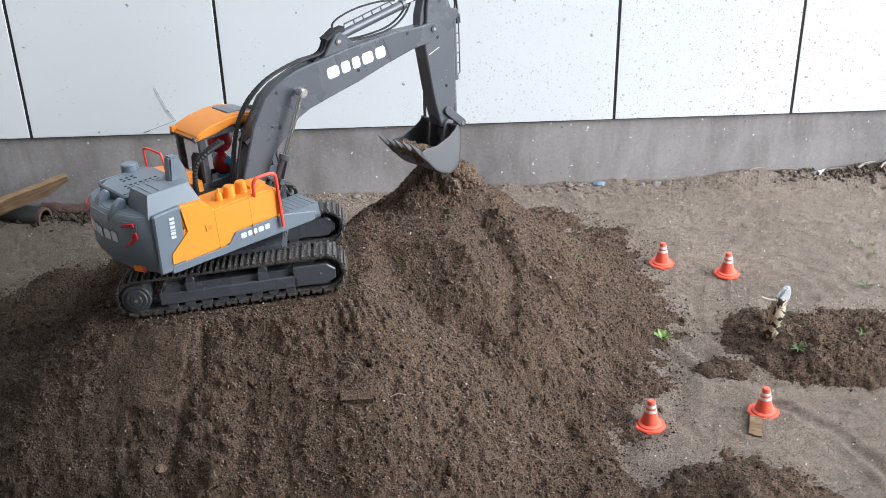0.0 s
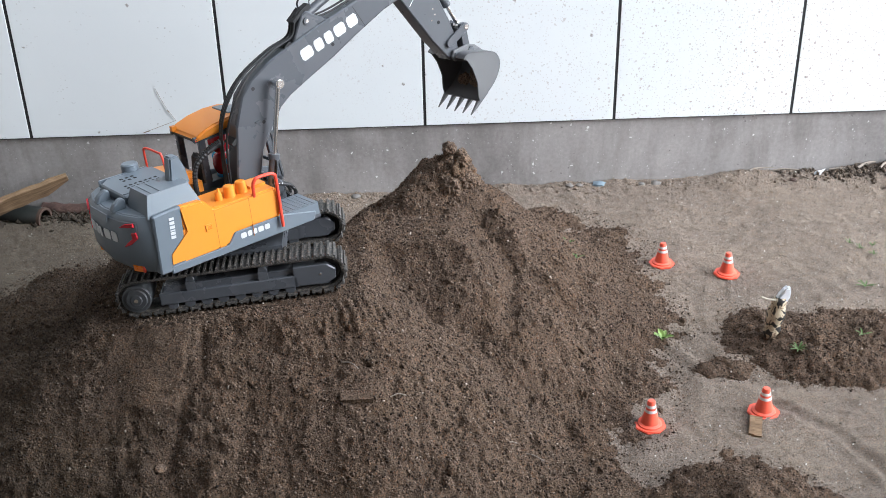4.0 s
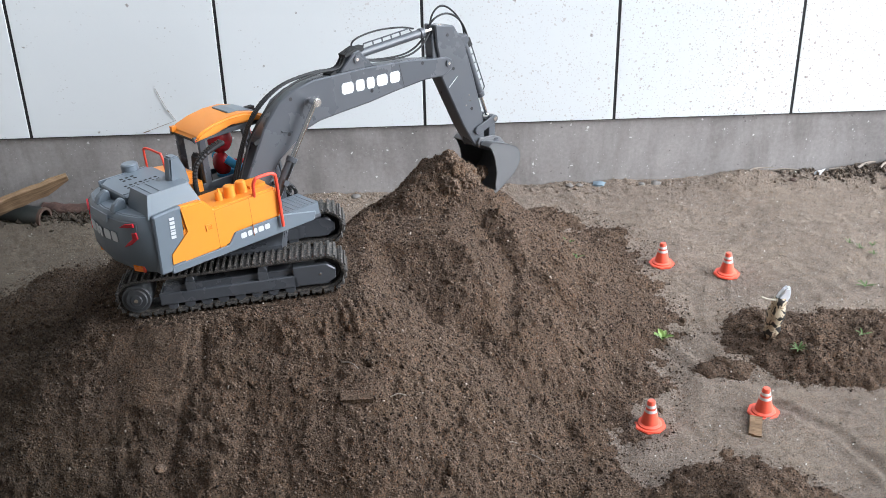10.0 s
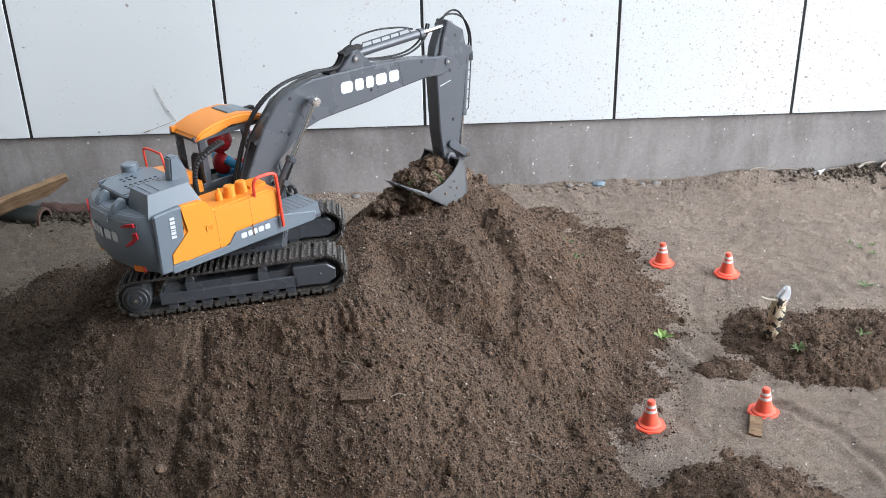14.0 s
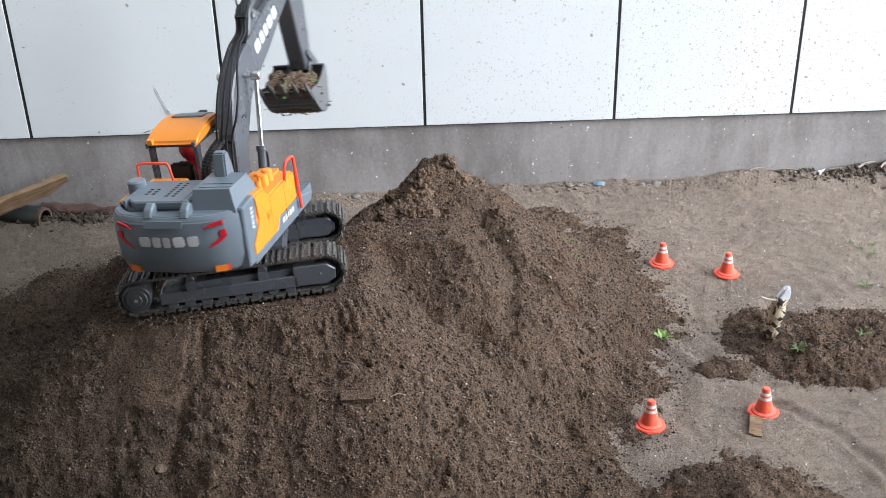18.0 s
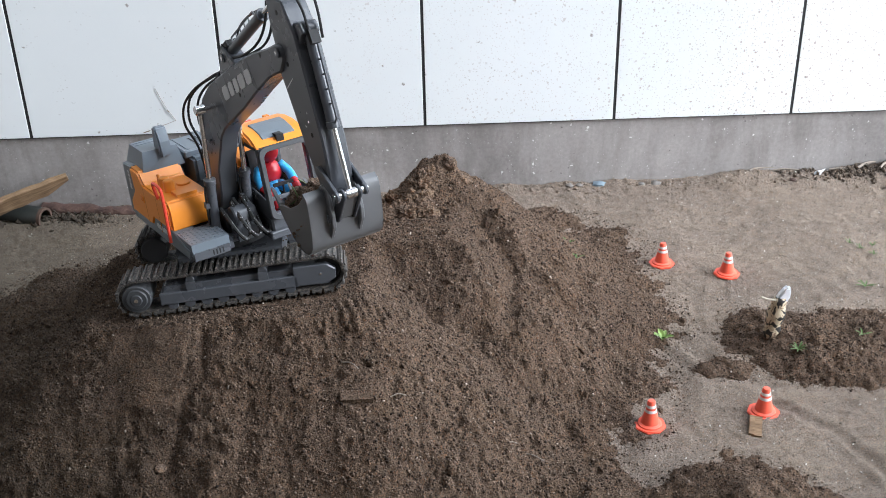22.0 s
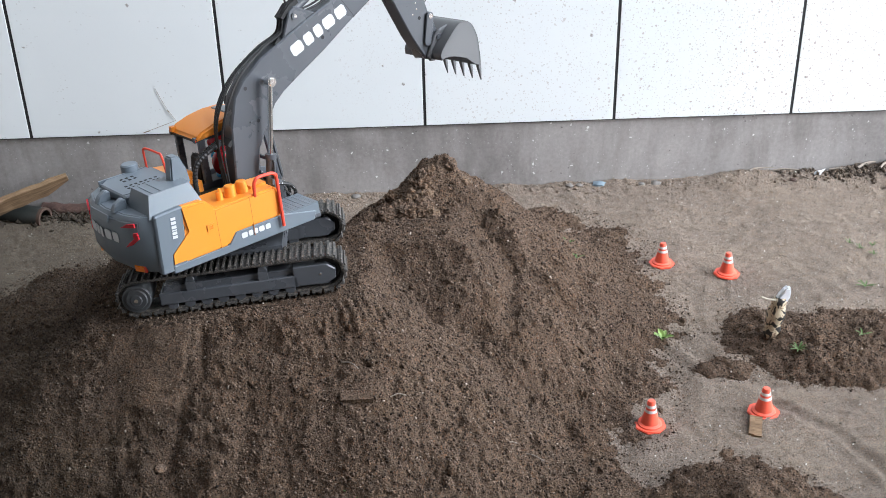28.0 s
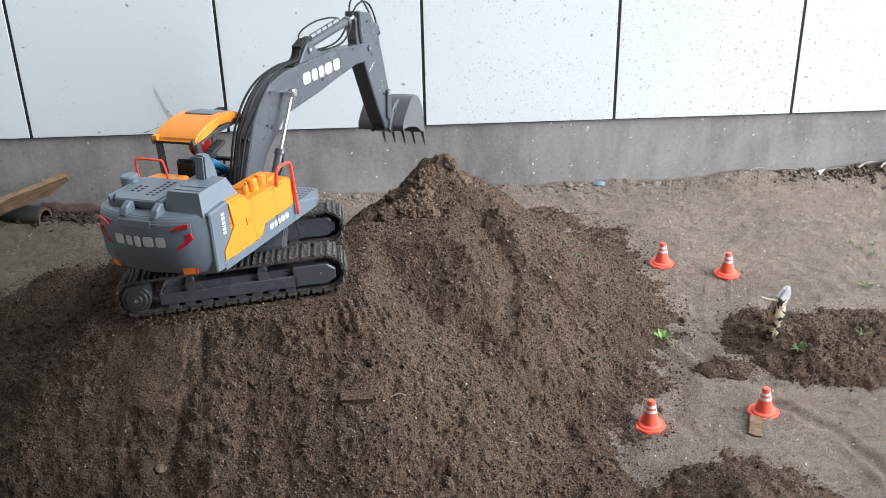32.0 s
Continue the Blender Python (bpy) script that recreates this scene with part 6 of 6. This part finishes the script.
def grain_cloud(seed, wide):
    """A short stretch of falling soil: loose grains, one rigid piece."""
    rnd = random.Random(seed)
    bm = bmesh.new()
    for _ in range(150):
        p = Vector((rnd.gauss(0, wide), rnd.gauss(0, wide), rnd.uniform(-0.018, 0.018)))
        g = bmesh.ops.create_icosphere(bm, subdivisions=1, radius=0.0008 + 0.0016 * rnd.random() ** 2)
        bmesh.ops.translate(bm, vec=p, verts=g["verts"])
    me = bpy.data.meshes.new("falling_soil")
    bm.to_mesh(me)
    bm.free()
    me.materials.append(M_DUG)
    return me


CLOUDS = [grain_cloud(100 + k, 0.0035) for k in range(4)] + [grain_cloud(120 + k, 0.0075) for k in range(4)]


def falling(k):
    return tagged(new("falling_soil", CLOUDS[k]), "thin stream of loose soil grains", "soil", "falling soil", "stuff")


# a trickle over the outer tooth, then a curtain over the whole edge
STREAM = [(falling(k % 4), 22.76 + 0.030 * k, -0.029 + rs.uniform(-0.003, 0.004)) for k in range(25)]
STREAM += [(falling(4 + k % 4), 23.52 + 0.012 * k, rs.uniform(-0.029, 0.029)) for k in range(24)]

# weeds caught in the load
weeds = []
for k, (hx, hy, hz, a) in enumerate(((0.040, -0.026, -0.004, 200), (0.058, -0.012, -0.004, 120))):
    w_ = thing("uprooted_weed", pose(0, 0, 0), "wilted green weed hanging out of the bucket load", "plant")
    pts = [(0, 0, 0), (0.006, -0.002, 0.006), (0.010, -0.004, 0.016), (0.009, -0.005, 0.026)]
    part("stem", tube(pts, 0.0006, 5), M_GRASS, w_)
    for j in range(6):
        c = Vector(pts[1]).lerp(Vector(pts[3]), j / 5)
        s = 1 if j % 2 else -1
        bm = bmesh.new()
        q = [c, c + Vector((0.003, s * 0.004, 0.001)), c + Vector((0.004, s * 0.009, 0.003)), c + Vector((0.000, s * 0.005, 0.004))]
        bm.faces.new([bm.verts.new(p) for p in q])
        part("leaf", bm, M_GRASS, w_)
    weeds.append((w_, Matrix.Translation((hx, hy, hz)) @ pose(0, 0, 0, 0, 0, a)))


# ---- movement of the machine and the soil ----
# seconds, swing, boom, arm, bucket: degrees
JOINTS_AT = [
    (0.0, 34.2, 24.2, -87.0, -179.6), (0.6, 34.2, 24.4, -87.0, -179.6), (1.0, 34.0, 37.8, -74.3, -169.5), (1.6, 33.9, 37.7, -74.8, -167.0),
    (2.0, 33.8, 37.6, -75.4, -111.8), (2.5, 33.9, 37.5, -74.0, -97.0), (3.0, 34.1, 37.4, -72.7, -93.7), (3.5, 34.1, 37.4, -63.0, -88.0),
    (5.5, 34.2, 37.2, -43.7, -102.5), (5.8, 34.4, 37.2, -42.0, -126.0), (6.0, 34.5, 37.2, -41.5, -128.0), (6.3, 34.4, 37.0, -38.5, -78.0),
    (6.6, 34.2, 36.8, -42.0, -46.0), (6.8, 34.0, 33.5, -47.0, -50.0), (7.0, 33.9, 24.3, -57.7, -63.0), (7.3, 34.2, 17.0, -70.0, -68.0),
    (7.6, 34.4, 16.0, -67.0, -70.0), (8.5, 34.5, 15.8, -68.5, -72.0), (9.0, 34.5, 15.8, -73.3, -75.5), (10.0, 34.2, 15.4, -70.5, -102.0),
    (11.0, 34.0, 15.1, -70.3, -116.9), (12.0, 34.1, 15.0, -73.6, -118.0), (12.5, 34.2, 15.2, -75.8, -126.0), (13.0, 34.3, 15.5, -79.0, -137.0),
    (13.5, 34.3, 15.8, -90.0, -152.0), (13.9, 34.4, 15.8, -94.1, -164.6), (14.5, 34.3, 15.4, -97.5, -175.0), (16.5, 34.3, 38.8, -79.5, -175.0),
    (17.0, 34.3, 38.5, -82.8, -179.0), (17.3, 46.0, 38.6, -82.8, -179.0), (17.6, 48.0, 38.7, -82.6, -179.0), (17.8, 54.3, 38.8, -82.4, -179.0),
    (18.0, 72.0, 39.0, -82.2, -179.5), (18.3, 77.9, 39.3, -82.0, -180.0), (18.6, 73.5, 39.8, -82.0, -180.5), (18.8, 60.4, 40.4, -82.0, -181.0),
    (19.0, 47.3, 41.0, -83.0, -181.5), (19.2, 37.5, 41.3, -82.5, -181.5), (19.4, 26.8, 41.4, -81.5, -181.5), (19.6, 14.5, 41.4, -80.5, -181.5),
    (19.8, 1.0, 41.4, -79.5, -182.0), (20.0, -17.9, 41.4, -79.0, -182.3), (20.2, -30.0, 41.4, -79.0, -182.3), (20.4, -43.0, 41.5, -79.0, -182.0),
    (20.7, -56.0, 41.6, -78.8, -182.0), (21.0, -62.0, 41.8, -78.5, -182.0), (21.5, -62.2, 41.8, -78.0, -181.0), (22.0, -62.2, 41.8, -67.6, -172.0), (22.3, -62.2, 41.7, -61.5, -162.0),
    (22.6, -62.2, 41.6, -57.5, -150.0), (22.8, -62.3, 41.4, -49.0, -142.0), (23.0, -62.4, 41.2, -47.5, -134.0), (23.3, -62.3, 41.4, -47.2, -129.0), (23.5, -62.3, 41.4, -47.0, -122.0), (23.6, -62.3, 41.5, -47.0, -99.0), (23.7, -62.3, 41.5, -47.0, -78.0), (23.8, -62.3, 41.5, -46.9, -63.0),
    (24.0, -62.3, 41.5, -46.8, -51.0), (24.5, -62.3, 41.4, -45.8, -48.0), (25.5, -62.0, 41.4, -45.8, -48.0), (27.5, 29.5, 41.5, -66.0, -36.0),
    (28.0, 34.9, 41.5, -66.8, -35.7), (28.5, 34.9, 41.5, -70.0, -38.5), (29.0, 34.8, 41.3, -80.9, -49.5), (29.5, 34.9, 41.4, -73.5, -42.5),
    (30.0, 35.0, 41.5, -56.3, -25.9), (30.5, 35.0, 41.3, -49.0, -19.0), (31.0, 37.4, 19.0, -68.6, -39.7), (31.5, 39.0, 15.8, -68.5, -41.0), (32.0, 58.5, 17.0, -75.5, -36.6)]


def make_joint(rows):
    """Monotone cubic through the rows."""
    t = np.array([r[0] for r in rows])
    v = np.array([r[1:] for r in rows])
    h = np.diff(t)[:, None]
    d = np.diff(v, axis=0) / h
    m = np.zeros_like(v)
    w1, w2 = 2 * h[1:] + h[:-1], h[1:] + 2 * h[:-1]
    same = d[:-1] * d[1:] > 0
    m[1:-1] = np.where(same, (w1 + w2) / (w1 / np.where(same, d[:-1], 1) + w2 / np.where(same, d[1:], 1)), 0)

    def at(s):
        i = min(max(int(np.searchsorted(t, s)) - 1, 0), len(h) - 1)
        u = (s - t[i]) / h[i, 0]
        return (v[i] * (1 + 2 * u) * (1 - u) ** 2 + h[i] * m[i] * u * (1 - u) ** 2 + v[i + 1] * u * u * (3 - 2 * u) + h[i] * m[i + 1] * u * u * (u - 1))
    return at


joint = make_joint(JOINTS_AT)


def turn(a, p):
    c, s = math.cos(a), math.sin(a)
    return (c * p[0] - s * p[1], s * p[0] + c * p[1])


def plus(p, q):
    return (p[0] + q[0], p[1] + q[1])


def joints_pose(t):
    """Poses of all moving parts in the machine's space."""
    sw, ab, aa, ak = [radians(float(a)) for a in joint(t)]
    swing = Matrix.Rotation(sw, 4, "Z")

    def at(p, a):
        return swing @ Matrix.Translation((p[0], YC, p[1])) @ Matrix.Rotation(-a, 4, "Y")

    tip = plus(FOOT, turn(ab, (LB, 0)))
    pin = plus(tip, turn(aa, (LA, 0)))
    la = plus(tip, turn(aa, LINK_A))
    bl = plus(pin, turn(ak, BL))
    dx, dz = bl[0] - la[0], bl[1] - la[1]
    d = math.hypot(dx, dz)
    e = (LINK_R1 ** 2 - LINK_R2 ** 2 + d * d) / (2 * d)
    h = math.sqrt(max(LINK_R1 ** 2 - e * e, 1e-10))
    lt = (la[0] + (dx * e - dz * h) / d, la[1] + (dz * e + dx * h) / d)

    def angle(p, q):
        return math.atan2(q[1] - p[1], q[0] - p[0])
    out = {"upper": swing, "boom": at(FOOT, ab), "arm": at(tip, aa), "bucket": at(pin, ak), "rocker": at(la, angle(la, lt)), "push": at(lt, angle(lt, bl))}
    ends = {"boom": (CYL_BASE, plus(FOOT, turn(ab, CYL_BOOM))), "arm": (plus(FOOT, turn(ab, ACYL_BOOM)), plus(tip, turn(aa, ACYL_ARM))),
            "bucket": (plus(tip, turn(aa, BCYL_ARM)), lt)}
    for k, (p, q) in ends.items():
        a = angle(p, q)
        out[k + "_barrel"], out[k + "_piston"] = at(p, a), at(q, a)
    return out


TIMES = [round(0.1 * k, 1) for k in range(321)]


def moving(rows):
    """Drops rows in the middle of a rest."""
    keep = []
    for i, r in enumerate(rows):
        if 0 < i < len(rows) - 1:
            a, b = rows[i - 1][1], rows[i + 1][1]
            d = max(abs(r[1][k][c] - o[k][c]) for o in (a, b) for k in range(3) for c in range(4))
            if d < 1e-5:
                continue
        keep.append(r)
    return keep


def ease(t, a, b):
    u = min(max((t - a) / (b - a), 0), 1)
    return u * u * (3 - 2 * u)


def bucket_world(t):
    return EXC @ joints_pose(t)["bucket"]


def fall_rows(start, t0, z_end, drift):
    """Free fall from start until z_end."""
    rows, n = [], 6
    total = math.sqrt(2 * max(start.z - z_end, 0.001) / 9.81)
    for k in range(1, n + 1):
        u = total * k / n
        p = start + drift * (k / n) - Vector((0, 0, 4.905 * u * u))
        rows.append((t0 + u, p))
    return rows


def spaced(rows):
    """Keeps at most one row for each step of time, in order."""
    out = []
    for t, m in rows:
        if not out or frame(t) > frame(out[-1][0]):
            out.append((t, m))
    return out


def spin(seed):
    return Euler((seed * 1.7, seed * 2.3, seed * 0.9)).to_matrix().to_4x4()


def soil_motions():
    rnd = random.Random(5)
    for k, (ob, start, hold, drop) in enumerate(LOAD):
        base_ = spin(k + 1)
        lag = rnd.uniform(0, 0.5)
        rows = [(0, Matrix.Translation(start) @ base_)]
        for t in TIMES:
            if 12.6 <= t <= drop:
                m = bucket_world(t)
                s = ease(t, 12.9 + lag, 14.0 + 0.6 * lag)
                p = start.lerp(m @ hold, s)
                q = base_.to_quaternion().slerp((m @ base_).to_quaternion(), s)
                rows.append((t, Matrix.Translation(p) @ q.to_matrix().to_4x4()))
        m = bucket_world(drop)
        p = m @ hold
        keep = (m @ base_).to_quaternion().to_matrix().to_4x4()
        land = p + Vector((rnd.uniform(-0.03, 0.03), rnd.uniform(-0.06, 0.02), 0))
        z = top_of(land.x, land.y) - 0.010
        for t, q in fall_rows(p, drop, z, land - p):
            rows.append((t, Matrix.Translation(q) @ keep))
        rows.append((32.0, rows[-1][1]))
        walk(ob, spaced(rows))
    for k, (ob, start, push, end) in enumerate(REST):
        base_ = spin(k + 60)
        lag = rnd.uniform(0, 0.35)
        rows = [(0, Matrix.Translation(start) @ base_)]
        for t in TIMES:
            if 12.6 <= t <= 15.6:
                u, s = ease(t, 12.8 + lag, 13.4 + lag), ease(t, 13.7 + lag, 15.0 + lag)
                p = start.lerp(push, u).lerp(end, s)
                rows.append((t, Matrix.Translation(p) @ Matrix.Rotation(-0.6 * u - 0.6 * s, 4, "Y") @ base_))
        rows.append((32.0, rows[-1][1]))
        walk(ob, spaced(rows))
    for k, (ob, hold, drop) in enumerate(FIRST):
        base_ = spin(k + 90)
        rows = [(t, Matrix.Translation(bucket_world(t) @ hold) @ (bucket_world(t) @ base_).to_quaternion().to_matrix().to_4x4()) for t in TIMES if t <= drop]
        p = bucket_world(drop) @ hold
        keep = rows[-1][1].to_quaternion().to_matrix().to_4x4()
        z = top_of(p.x, p.y) - 0.008
        for t, q in fall_rows(p, drop, z, Vector((0, -0.01, 0))):
            rows.append((t, Matrix.Translation(q) @ keep))
        rows.append((32.0, rows[-1][1]))
        walk(ob, spaced(rows))
    for ob, t0, off in STREAM:
        lip = Vector((0.064, off, 0.006))
        start, hold = Vector((0.015 + off * 0.3, 1.25, 0.160)), Vector((0.028, off * 0.7, 0.032))
        rows = [(0, Matrix.Translation(start)), (13.0, Matrix.Translation(start))]
        rows += [(t, Matrix.Translation(bucket_world(t) @ hold)) for t in TIMES if 14.0 <= t < t0 - 0.12]
        p = bucket_world(t0) @ lip
        z = top_of(p.x, p.y - 0.02) - 0.020
        for t, q in fall_rows(p, t0, z, Vector((0, -0.02, 0))):
            rows.append((t, Matrix.Translation(q)))
        rows.append((32.0, rows[-1][1]))
        walk(ob, spaced(rows))
    for w_, m in weeds:
        below = Matrix.Translation((0.0, 1.25, 0.14))
        rows = [(0, below), (13.2, below)]
        rows += [(t, bucket_world(t) @ m) for t in TIMES if 14.0 <= t <= 22.9]
        p = (bucket_world(22.9) @ m).translation
        z = top_of(p.x, p.y - 0.03) + 0.001
        for t, q in fall_rows(p, 22.9, z, Vector((0, -0.03, 0))):
            rows.append((t, Matrix.Translation(q) @ rows[-1][1].to_quaternion().to_matrix().to_4x4()))
        rows.append((32.0, rows[-1][1]))
        walk(w_, spaced(rows))


def motions():
    poses = [(t, joints_pose(t)) for t in TIMES]
    carried = {"upper": upper, "boom": boom, "arm": arm, "bucket": bucket, "rocker": link_arm, "push": push_link}
    for name, ob in carried.items():
        walk(ob, moving([(t, p[name]) for t, p in poses]))
    soil_motions()
    walk(driver, moving([(t, EXC @ p["upper"]) for t, p in poses]))
    for barrel, rod_, name in CYLS:
        walk(barrel, moving([(t, p[name + "_barrel"]) for t, p in poses]))
        walk(rod_, moving([(t, p[name + "_piston"]) for t, p in poses]))


motions()
